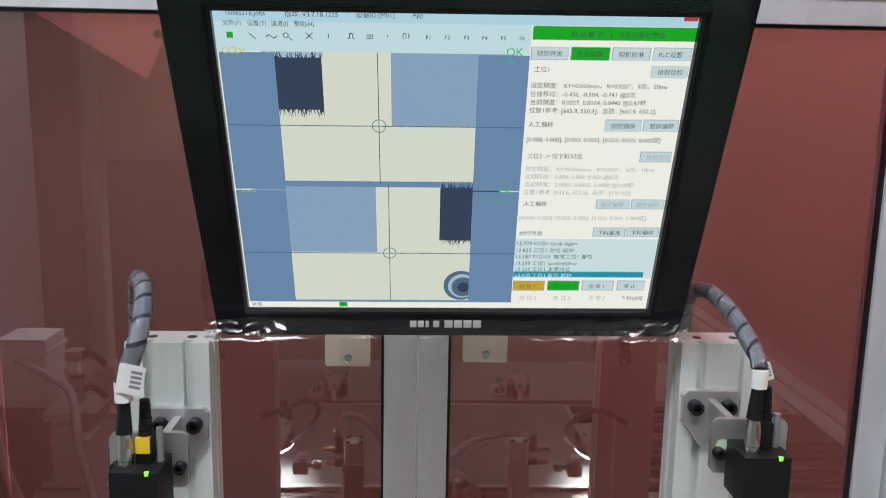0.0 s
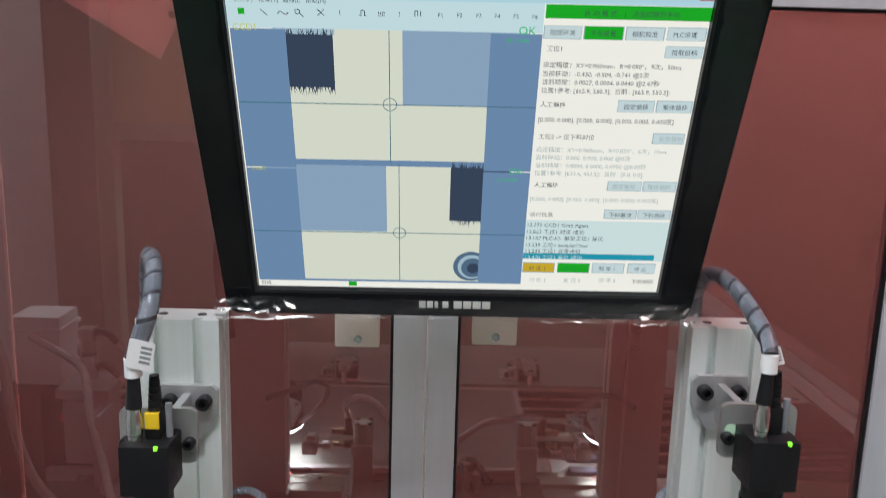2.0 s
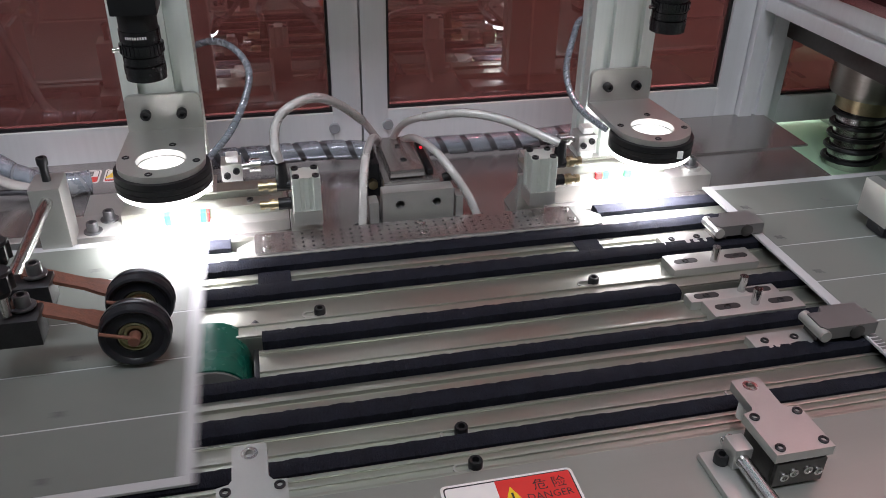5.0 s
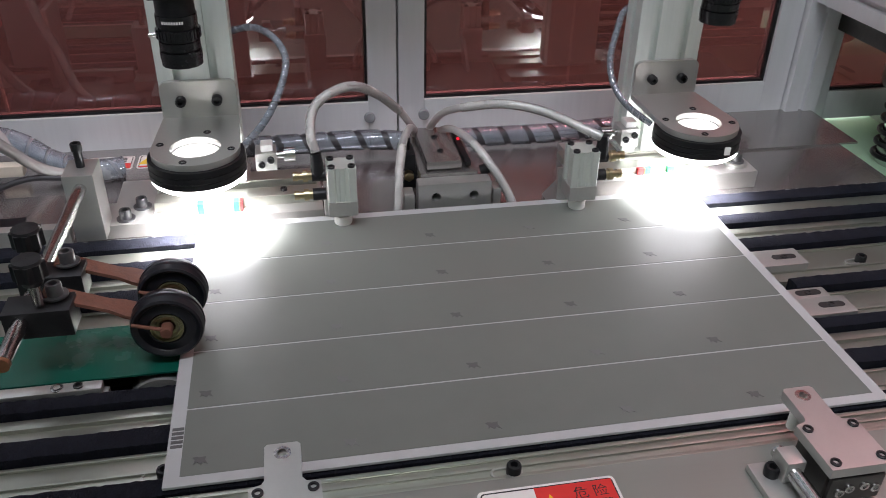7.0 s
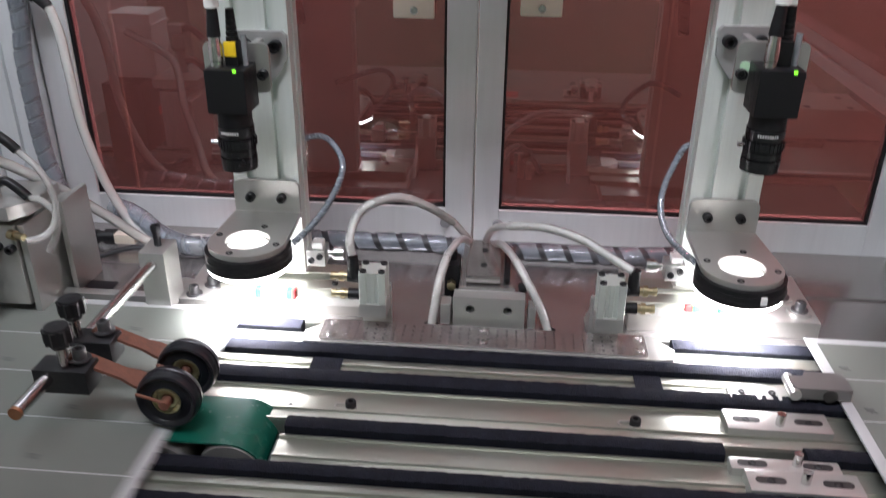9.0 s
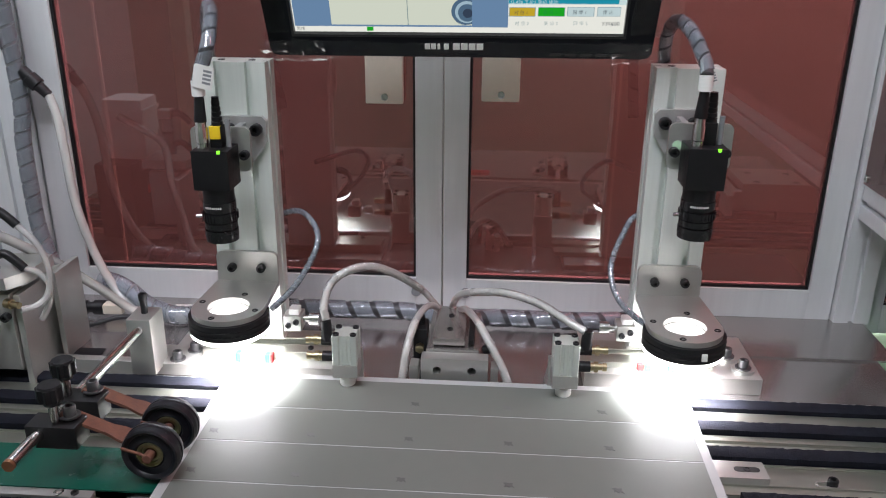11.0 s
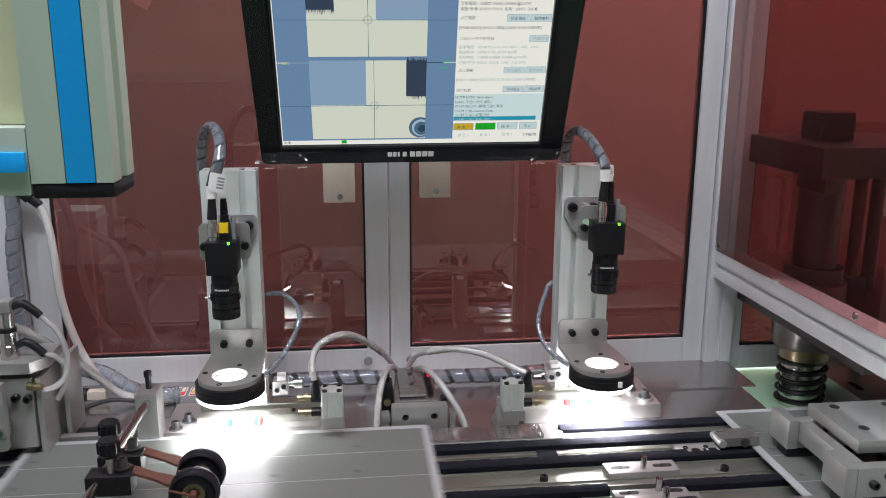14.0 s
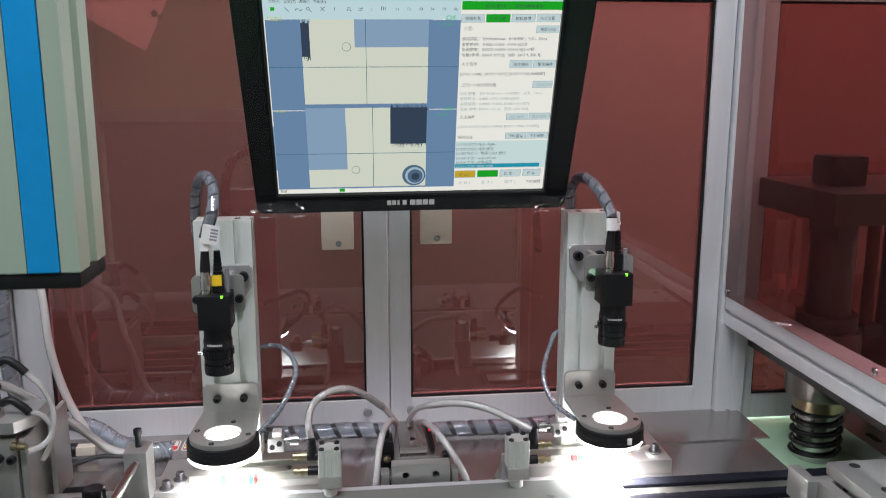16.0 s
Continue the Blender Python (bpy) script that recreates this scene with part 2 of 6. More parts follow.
def spiral(bm, points, r, pitch, width, steps=24, seg=14):
    """A flat band wound round a path."""
    path = smooth_path(points, steps)
    fr = frames_along(path)
    run, length = [0.0], 0.0
    for a, b in zip(path, path[1:]):
        length += (b - a).length
        run.append(length)
    turns = length / pitch
    n = max(8, int(turns * seg))
    prev, k = None, 0
    for i in range(n + 1):
        pair = []
        for side in (0, 1, 2, 3):
            at = min(length, length * i / n + (width if side in (1, 2) else 0))
            rad = r * (1.0 if side < 2 else 1.12)
            k = 0
            while k < len(run) - 2 and run[k + 1] < at:
                k += 1
            t = (at - run[k]) / max(1e-9, run[k + 1] - run[k])
            q = fr[k][0].lerp(fr[k + 1][0], t)
            s, u = fr[k][1].lerp(fr[k + 1][1], t), fr[k][2].lerp(fr[k + 1][2], t)
            w = 2 * math.pi * turns * i / n
            pair.append(bm.verts.new(q + rad * (math.cos(w) * s + math.sin(w) * u)))
        if prev:
            for c in range(4):
                bm.faces.new((prev[c], prev[(c + 1) % 4], pair[(c + 1) % 4], pair[c]))
        prev = pair
    return bm


def plate(bm, loops, z0, z1, m=None):
    """A flat plate from an outline and holes, each a list of (x, y)."""
    b2 = bmesh.new()
    edges = []
    for lp in loops:
        vs = [b2.verts.new((x, y, z0)) for x, y in lp]
        edges += [b2.edges.new((vs[i], vs[(i + 1) % len(vs)])) for i in range(len(vs))]
    bmesh.ops.triangle_fill(b2, use_beauty=True, edges=edges)
    ext = bmesh.ops.extrude_face_region(b2, geom=b2.faces[:])
    bmesh.ops.translate(b2, vec=(0, 0, z1 - z0), verts=[v for v in ext["geom"] if isinstance(v, bmesh.types.BMVert)])
    bmesh.ops.recalc_face_normals(b2, faces=b2.faces[:])
    if m is not None:
        bmesh.ops.transform(b2, matrix=m, verts=b2.verts[:])
    tmp = bpy.data.meshes.new("tmp")
    b2.to_mesh(tmp)
    b2.free()
    bm.from_mesh(tmp)
    bpy.data.meshes.remove(tmp)
    return bm


def circle(x, y, r, n=28, a0=0.0, a1=360.0):
    full = a1 - a0 >= 360
    return [(x + r * math.cos(radians(a0 + (a1 - a0) * i / (n if full else n - 1))), y + r * math.sin(radians(a0 + (a1 - a0) * i / (n if full else n - 1)))) for i in range(n)]


def rounded(x0, x1, y0, y1, r, n=5):
    return circle(x1 - r, y1 - r, r, n, 0, 90) + circle(x0 + r, y1 - r, r, n, 90, 180) + circle(x0 + r, y0 + r, r, n, 180, 270) + circle(x1 - r, y0 + r, r, n, 270, 360)


ORIGIN = {}


def thing(name, loc=(0, 0, 0), label="", category="", group="", kind="", m=None):
    ob = new(name)
    ob.empty_display_size = 0.02
    ORIGIN[ob] = Vector(loc) if m is None else Vector()
    ob.matrix_world = Matrix.Translation(Vector(loc) * S) if m is None else m
    return tagged(ob, label, category, group, kind)


def mesh_of(name, bm, material, origin=Vector()):
    bmesh.ops.recalc_face_normals(bm, faces=bm.faces[:])
    for f in bm.faces:
        f.smooth = True
    for e in bm.edges:
        e.smooth = len(e.link_faces) == 2 and e.calc_face_angle(0) < radians(38)
    bmesh.ops.transform(bm, matrix=Matrix.Scale(S, 4) @ Matrix.Translation(-origin), verts=bm.verts[:])
    me = bpy.data.meshes.new(name)
    bm.to_mesh(me)
    bm.free()
    me.materials.append(material)
    return me


def part(name, bm, material, parent=None, label="", kind=""):
    origin = ORIGIN[parent] if parent else Vector()
    ob = new(name, mesh_of(name, bm, material, origin))
    ORIGIN[ob] = origin
    ob.parent = parent
    return tagged(ob, label, kind=kind)


def share(name, me, parent, loc, turn=None):
    """Another object on a mesh that exists, as a part at a place in the plan."""
    ob = new(name, me)
    ob.parent = parent
    origin = ORIGIN[parent] if parent else Vector()
    ORIGIN[ob] = origin
    ob.matrix_basis = Matrix.Translation((Vector(loc) - origin) * S) @ (turn if turn else Matrix())
    return ob


def B():
    return bmesh.new()


def acrylic(x0, x1, y0, y1, z0, z1, front, material, parent):
    """A tinted pane: colour and gloss on the face towards the machine, the other faces clear."""
    bm = box(B(), x0, x1, y0, y1, z0, z1)
    bmesh.ops.recalc_face_normals(bm, faces=bm.faces[:])
    for f in bm.faces:
        f.material_index = 0 if f.normal.dot(Vector(front)) > 0.5 else 1
    ob = part("pane", bm, material, parent, "red-brown tinted acrylic pane")
    ob.data.materials.append(PANE_BACK)
    return ob


def cap_screw(r=0.0055, h=0.008, washer=0.0):
    bm = B()
    if washer:
        lathe(bm, (0, 0, 0), (0, 0, 1), [(r * 0.4, 0), (washer, 0), (washer, 0.0016), (r * 0.4, 0.0016)], 20)
    lathe(bm, (0, 0, 0.0016 if washer else 0), (0, 0, 1), [(0.0002, 0), (r, 0), (r, h * 0.88), (r * 0.88, h), (r * 0.55, h), (r * 0.5, h * 0.4), (0.0002, h * 0.4)], 18)
    return bm


SCREW = mesh_of("cap_screw", cap_screw(), GRAPHITE)
SCREW_W = mesh_of("cap_screw", cap_screw(0.0062, 0.010, 0.0098), SCREW_GREY)
SCREW_S = mesh_of("cap_screw", cap_screw(0.0038, 0.003), GRAPHITE)
SCREW_P = mesh_of("pan_screw", cap_screw(0.005, 0.003), STEEL)
FRONT = Euler((radians(90), 0, 0)).to_matrix().to_4x4()

# ---- structure: deck, floor, room ----
def slab(name, x0, x1, y0, y1, z0, z1, material, label, kind="structure", bev=0.0, category=""):
    return tagged(part(name, box(B(), x0, x1, y0, y1, z0, z1, bev), material), label, category, kind=kind)


FLOOR_Z = -1.05
slab("floor", -2.6, 2.6, -2.6, 2.6, FLOOR_Z - 0.05, FLOOR_Z, FLOOR, "worn green painted workshop floor")
slab("ceiling", -2.6, 2.6, -2.6, 2.6, 2.2, 2.25, CEIL, "plain off-white workshop ceiling")
slab("wall_north", -2.6, 2.6, 1.72, 1.77, FLOOR_Z, 2.2, WALL_DIM, "plain taupe workshop wall behind the machine")
# this wall is never in view; its tone shapes what metal and panes reflect
slab("wall_south", -2.6, 2.6, -2.55, -2.5, FLOOR_Z, 2.2, WALL_GREEN, "unseen green-grey wall closing the room, toned for reflections")
slab("wall_east", 2.55, 2.6, -2.5, 2.5, FLOOR_Z, 2.2, WALL, "plain cream workshop wall")
slab("wall_west", -2.6, -2.55, -2.5, 2.5, FLOOR_Z, 2.2, WALL, "plain cream workshop wall")

# workshop ceiling lamps, all out of view; the second and third only add brightness
for lx, ly, w, d, p, tint in ((-0.35, -0.42, 1.5, 0.5, 29, (0.945, 0.968, 1.12)), (1.15, 1.35, 1.5, 0.35, 70, (0.985, 0.935, 1.1)), (1.7, 0.75, 0.35, 1.3, 24, (0.935, 0.98, 1.09))):
    lamp = thing("unseen_ceiling_lamp", (lx, ly, 2.19), "unseen long white ceiling lamp, added for light", "lamp", "workshop ceiling lamps")
    part("housing", box(B(), lx - w / 2, lx + w / 2, ly - d / 2, ly + d / 2, 2.15, 2.20, 0.005), WHITE_COAT, lamp)
    part("diffuser", box(B(), lx - w / 2 + 0.03, lx + w / 2 - 0.03, ly - d / 2 + 0.03, ly + d / 2 - 0.03, 2.14, 2.15), TUBE_GLOW, lamp)
    area_lamp("lamp_light", lx, ly, 2.13, w - 0.1, d - 0.1, p, tint)

# machine bed and deck
slab("machine_bed", -0.9, 0.62, 0.20, 1.0, FLOOR_Z, -0.16, DARK_STEEL, "dark steel machine bed under the conveyor")
slab("deck_back", -0.75, 0.60, 0.676, 0.99, -0.16, -0.12, STEEL_DECK, "brushed steel deck plate behind the conveyor", bev=0.0015)
slab("deck_corner", 0.30, 0.625, 0.80, 0.925, -0.12, -0.1175, STEEL_DECK, "thin steel cover plate on the deck")
slab("front_bed", -0.9, 0.75, 0.02, 0.280, -0.16, -0.103, FRONT_PLATE, "brushed steel plate in front of the conveyor", bev=0.0015)
slab("press_bed", 0.628, 1.6, 0.30, 1.03, -0.26, -0.16, BED_GREEN, "pale green painted press bed", bev=0.004)
slab("press_bed_base", 0.64, 1.55, 0.32, 1.0, FLOOR_Z, -0.26, BED_GREEN, "pale green painted press foot")


# ---- conveyor: rails and brush strips ----
RAILS = []


def rail(y0, y1, z1, x0=-0.9, x1=0.75, groove=True, name="conveyor_rail", material=ALU_X):
    ob = thing(name, ((x0 + x1) / 2, (y0 + y1) / 2, -0.158), "long extruded aluminium conveyor rail", "rail", "conveyor rails")
    if groove:
        m = (y0 + y1) / 2
        part("flange", box(B(), x0, x1, y0, m - 0.003, -0.158, z1, 0.001), material, ob)
        part("flange", box(B(), x0, x1, m + 0.003, y1, -0.158, z1, 0.001), material, ob)
        part("slot_floor", box(B(), x0, x1, m - 0.0029, m + 0.0029, -0.158, z1 - 0.004), material, ob)
    else:
        part("body", box(B(), x0, x1, y0, y1, -0.158, z1, 0.0012), material, ob)
        if y1 - y0 > 0.028:
            for a in (y0 + 0.0005, y1 - 0.0035, y0 + (y1 - y0) * 0.32):
                part("ridge", box(B(), x0, x1, a, a + 0.003, z1 + 0.0001, z1 + 0.0022, 0.0006), material, ob)
        elif y0 < 0.29:
            for a in (y0 + 0.0004, y1 - 0.0045, y0 + 0.011):
                part("ridge", box(B(), x0, x1, a, a + 0.004, z1 + 0.0001, z1 + 0.0016, 0.0007), material, ob)
    RAILS.append(ob)
    return ob


rail(0.666, 0.675, -0.112, groove=False)
rail(0.619, 0.643, -0.111, groove=False)
rail(0.569, 0.596, -0.112, groove=True)
rail(0.490, 0.545, -0.1145, groove=False)
rail(0.424, 0.469, -0.1155, -0.150, 0.75, groove=False)
rail(0.379, 0.406, -0.112, groove=True)
rail(0.325, 0.356, -0.1145, groove=False)
rail(0.2815, 0.305, -0.108, groove=False)

random.seed(3)


def brush_strip(x0, x1, y0, y1):
    """A dense black brush strip with a ragged crest."""
    st = thing("brush_strip", ((x0 + x1) / 2, (y0 + y1) / 2, -0.158), "dense black brush strip along the conveyor", "brush strip", "conveyor brush strips")
    part("base", box(B(), x0, x1, y0, y1, -0.158, -0.13, 0.001), BLACK, st)
    bm = B()
    n = int((x1 - x0) / 0.004) + 2
    cols = []
    for i in range(n):
        x = x0 + (x1 - x0) * i / (n - 1)
        top = -0.1042 + random.uniform(-0.0006, 0.0004)
        a, b = y0 + random.uniform(0, 0.0007), y1 - random.uniform(0, 0.0007)
        cols.append([bm.verts.new((x, a, -0.13)), bm.verts.new((x, a - 0.0004, top - 0.002)), bm.verts.new((x, a + 0.003, top)), bm.verts.new((x, b - 0.003, top + random.uniform(-0.0004, 0.0004))), bm.verts.new((x, b, top - 0.002)), bm.verts.new((x, b, -0.13))])
    for p, q in zip(cols, cols[1:]):
        for k in range(5):
            bm.faces.new((p[k], p[k + 1], q[k + 1], q[k]))
    bm.faces.new(cols[0])
    bm.faces.new(cols[-1][::-1])
    part("bristles", bm, BRUSH_AND_POCKET, st)


for a, b, c, d in ((-0.9, -0.173, 0.644, 0.664), (0.243, 0.75, 0.644, 0.664), (-0.9, 0.75, 0.598, 0.617), (-0.9, 0.75, 0.547, 0.567), (-0.146, 0.262, 0.471, 0.488), (0.335, 0.75, 0.471, 0.488), (-0.9, 0.75, 0.408, 0.423), (-0.9, 0.75, 0.358, 0.377), (-0.9, 0.75, 0.307, 0.323)):
    brush_strip(a, b, c, d)

# screws on the rails
for x, y, z in ((-0.091, 0.516, -0.1145), (0.187, 0.516, -0.1145), (0.435, 0.516, -0.1145), (-0.243, 0.332, -0.1145), (0.003, 0.332, -0.1145), (0.25, 0.332, -0.1145), (0.003, 0.2885, -0.108)):
    host = RAILS[{0.516: 3, 0.332: 6, 0.2885: 7}[y]]
    share("screw", SCREW, host, (x, y, z))
    part("adjusting_slot", plate(B(), [rounded(x - 0.017, x + 0.0065, y - 0.0048, y + 0.0048, 0.0046), rounded(x - 0.0155, x + 0.005, y - 0.0035, y + 0.0035, 0.0033)], z + 0.0003, z + 0.0016), MACHINED, host, "bright rim of an adjusting slot")

# flat dark patches on the third rail, painted for the shade in its pockets
for x0, x1 in ((-0.147, -0.114), (0.194, 0.222)):
    part("pocket", box(B(), x0, x1, 0.5695, 0.5955, -0.1116, -0.1108), BRUSH_AND_POCKET, RAILS[2], "flat dark patch for the shade in a rail pocket")

# perforated suction plate
vac = thing("suction_plate", (0.035, 0.632, -0.158), "perforated steel suction plate between the brush strips", "suction plate")
bm = plate(B(), [[(-0.135, 0.618), (0.226, 0.618), (0.240, 0.622), (0.244, 0.640), (0.222, 0.665), (-0.140, 0.665), (-0.167, 0.640), (-0.165, 0.620)]], -0.158, -0.106)
part("body", bm, MACHINED, vac)
bm = plate(B(), [rounded(-0.148, 0.213, 0.6215, 0.663, 0.004)], -0.106, -0.1035)
part("cover", bm, STEEL_DECK, vac, "grey perforated cover sheet")
# flat black discs stand in for the shade in the suction holes
bm = B()
for i in range(30):
    for j in range(4):
        cyl(bm, (-0.118 + i * 0.0105, 0.628 + j * 0.0092, -0.1036), (-0.118 + i * 0.0105, 0.628 + j * 0.0092, -0.1033), 0.0014, seg=8)
part("holes", bm, INK_AND_HOLE, vac, "small dark suction holes", "stuff")
for x in (-0.135, 0.035, 0.205):
    for y in (0.631, 0.655):
        share("screw", SCREW_P, vac, (x, y, -0.1045))

# ---- back doors ----
def frame_bar(bm, x0, x1, z0, z1, y0=0.925, y1=0.955):
    box(bm, x0, x1, y0, y1, z0, z1, 0.0015)


def acrylic_door(name, x0, x1, z0, z1, left, right, bottom, top, label):
    d = thing(name, ((x0 + x1) / 2, 0.94, z0), label, "door", kind="structure")
    for nm, a in (("stile", (x0, x0 + left, z0, z1)), ("stile", (x1 - right, x1, z0, z1)), ("bottom_rail", (x0 + left, x1 - right, z0, z0 + bottom)), ("top_rail", (x0 + left, x1 - right, z1 - top, z1))):
        bm = B()
        frame_bar(bm, *a)
        part(nm, bm, ALU_FRAME, d)
    acrylic(x0 + left - 0.006, x1 - right + 0.006, 0.938, 0.943, z0 + bottom - 0.006, z1 - top + 0.006, (0, -1, 0), ACRYLIC, d)
    bm = B()
    e, gx0, gx1, gz0, gz1 = 0.0035, x0 + left, x1 - right, z0 + bottom, z1 - top
    for a in ((gx0, gx0 + e, gz0, gz1), (gx1 - e, gx1, gz0, gz1), (gx0 + e, gx1 - e, gz0, gz0 + e), (gx0 + e, gx1 - e, gz1 - e, gz1)):
        box(bm, a[0], a[1], 0.930, 0.937, a[2], a[3])
    part("gasket", bm, BLACK, d, "black rubber gasket")
    return d


dl = acrylic_door("door_1", -0.585, 0.0055, -0.125, 0.615, 0.045, 0.0385, 0.052, 0.028, "aluminium framed door with red-brown acrylic pane")
dr = acrylic_door("door_2", 0.0080, 0.5795, -0.125, 0.615, 0.0345, 0.0350, 0.052, 0.028, "aluminium framed door with red-brown acrylic pane")
acrylic_door("door_3", 0.634, 1.30, -0.137, 0.615, 0.019, 0.04, 0.044, 0.028, "aluminium framed door with red-brown acrylic pane")
acrylic_door("door_4", -1.25, -0.665, -0.125, 0.615, 0.04, 0.04, 0.052, 0.028, "aluminium framed door with red-brown acrylic pane")
for x in (-0.032, 0.042):
    for d in ((dl,) if x < 0 else (dr,)):
        bm = lathe(B(), (x, 0.925, -0.094), (0, -1, 0), [(0.0002, 0), (0.0075, 0), (0.0075, 0.004), (0.0065, 0.0055), (0.0002, 0.0055)])
        part("plug", bm, GREY_CABLE, d, "grey round plug")
for x0, z in ((-0.101, 0.190), (0.059, 0.196)):
    l = thing("door_latch", (x0 + 0.026, 0.925, z), "cream plastic door latch box with one screw", "latch", "door latches")
    part("box", box(B(), x0, x0 + 0.052, 0.915, 0.93, z, z + 0.078, 0.003), CREAM_BOX, l)
    share("screw", SCREW_P, l, (x0 + 0.027, 0.9155, z + 0.010), FRONT)


def post(name, x0, x1, y0, y1, z0, z1, label):
    """An upright slotted aluminium profile: a core with lips and open slots on its front and sides."""
    p = thing(name, ((x0 + x1) / 2, (y0 + y1) / 2, z0), label, "post", kind="structure")
    m, w = (x0 + x1) / 2, 0.004
    bm = B()
    d = 0.007
    pts = [(x0, y0), (m - w, y0), (m - w, y0 + d), (m + w, y0 + d), (m + w, y0), (x1, y0), (x1, (y0 + y1) / 2 - w), (x1 - d, (y0 + y1) / 2 - w), (x1 - d, (y0 + y1) / 2 + w), (x1, (y0 + y1) / 2 + w), (x1, y1), (x0, y1), (x0, (y0 + y1) / 2 + w), (x0 + d, (y0 + y1) / 2 + w), (x0 + d, (y0 + y1) / 2 - w), (x0, (y0 + y1) / 2 - w)]
    plate(bm, [pts], z0, z1)
    part("profile", bm, ALU_FRAME, p)
    return p


post("corner_post", 0.582, 0.632, 0.915, 0.965, -0.119, 1.1, "upright slotted aluminium corner post")
post("corner_post", -0.660, -0.590, 0.905, 0.965, -0.119, 1.1, "upright slotted aluminium corner post")
slab("top_beam", -0.589, 0.581, 0.92, 0.965, 0.618, 0.66, ALU_FRAME, "aluminium beam above the doors", bev=0.002)
# unseen panel, added so the rear lamp doesn't spill over the doors
slab("top_panel_light_block", -1.30, 1.35, 0.966, 0.976, 0.66, 2.195, ALU_FRAME, "unseen aluminium panel added above the doors to block the rear lamp")

# right side wall of the enclosure
sw = thing("side_wall", (0.605, 0.55, 0.03), "side wall with a slotted aluminium rail and tinted pane", "side wall", kind="structure")
bm = B()
box(bm, 0.588, 0.626, -0.3, 0.914, 0.072, 0.094, 0.0015)
box(bm, 0.588, 0.626, -0.3, 0.914, 0.044, 0.064, 0.0015)
box(bm, 0.596, 0.626, -0.3, 0.914, 0.0635, 0.0725)
part("rail", bm, ALU_FRAME, sw)
acrylic(0.586, 0.592, -0.3, 0.914, 0.0945, 1.1, (-1, 0, 0), clear("side_acrylic", (0.56, 0.26, 0.26), (0.26, 0.08, 0.08), 0.04, 0.02), sw)
for y, z in ((0.905, 0.104), (0.50, 0.104)):
    share("screw", SCREW_P, sw, (0.586, y, z), Euler((0, radians(-90), 0)).to_matrix().to_4x4())

# ---- vision columns with camera, ring light ----
def column(xc, y, z0, z1, w=0.078, d=0.04):
    c = thing("profile_column", (xc, y + d / 2, z0), "upright two-slot aluminium profile column", "column", "vision columns")
    x0, x1, s, q = xc - w / 2, xc + w / 2, 0.0042, 0.009
    pts = [(x0, y)]
    for m in (xc - 0.0185, xc + 0.0185):
        pts += [(m - s, y), (m - s, y + q), (m + s, y + q), (m + s, y)]
    ym = y + d / 2
    pts += [(x1, y), (x1, ym - s), (x1 - q, ym - s), (x1 - q, ym + s), (x1, ym + s), (x1, y + d), (x0, y + d), (x0, ym + s), (x0 + q, ym + s), (x0 + q, ym - s), (x0, ym - s)]
    part("profile", plate(B(), [pts], z0, z1), ALU, c)
    # the bores' inner shade is a thin black disc on the end
    bm = B()
    for m in (xc - 0.0185, xc + 0.0185):
        plate(bm, [circle(m, ym, 0.0045, 12)], z1, z1 + 0.0006)
    part("bore", bm, INK_AND_HOLE, c)
    return c


def ring_light(xc, yc, yb, z, side):
    """An angle bracket on the column, with a ring lamp below it."""
    br = thing("ring_lamp", (xc, yc, z - 0.05), "black ring lamp, switched on, under a satin aluminium angle bracket", "ring lamp", "ring lamps")
    w = 0.039
    back = [(xc + side + w, yb - 0.002), (xc + side - w, yb - 0.002)]
    outline = back + circle(xc, yc, 0.043, 22, 178, 362)
    part("bracket", plate(B(), [outline, circle(xc, yc, 0.0245, 36)], z - 0.0065, z), MACHINED, br, "satin aluminium bracket plate with a round hole")
    bm = plate(B(), [rounded(xc + side - w, xc + side + w, 0, 0.046, 0.008)], 0, 0.006, Matrix.Translation((0, yb, z - 0.0065)) @ FRONT)
    part("flange", bm, MACHINED, br, "satin aluminium bracket flange")
    for dx in (-0.0185, 0.0185):
        share("screw", SCREW, br, (xc + side + dx, yb - 0.006, z + 0.019), FRONT)
    for a in (75, 165, 255, 345):
        share("screw", SCREW_S, br, (xc + 0.036 * math.cos(radians(a)), yc + 0.036 * math.sin(radians(a)), z - 0.002))
    zt = z - 0.0068
    part("ring", lathe(B(), (xc, yc, zt), (0, 0, -1), [(0.026, 0), (0.047, 0), (0.0475, 0.006), (0.0465, 0.0066), (0.0475, 0.0072), (0.0475, 0.012), (0.0465, 0.0126), (0.0475, 0.0132), (0.0475, 0.0185), (0.0465, 0.0195), (0.026, 0.0195)], 48), BLACK, br, "black finned lamp ring")
    part("diffuser", lathe(B(), (xc, yc, zt - 0.0197), (0, 0, -1), [(0.024, 0), (0.0468, 0), (0.0462, 0.0035), (0.043, 0.0062), (0.024, 0.0062)], 48), RING_GLOW, br, "glowing white diffuser ring")
    part("liner", lathe(B(), (xc, yc, zt), (0, 0, -1), [(0.0235, 0), (0.0255, 0), (0.0255, 0.0195), (0.0235, 0.0195)], 40), MACHINED, br, "satin inner liner")
    beam = bpy.data.lights.new("ring_lamp_beam", "AREA")
    beam.shape, beam.size, beam.energy, beam.color, beam.spread = "DISK", 0.088 * S, 1.4, (1.0, 0.965, 1.03), radians(98)
    new("ring_lamp_beam", beam).matrix_world = Matrix.Translation(Vector((xc, yc, zt - 0.0285)) * S)
    return br


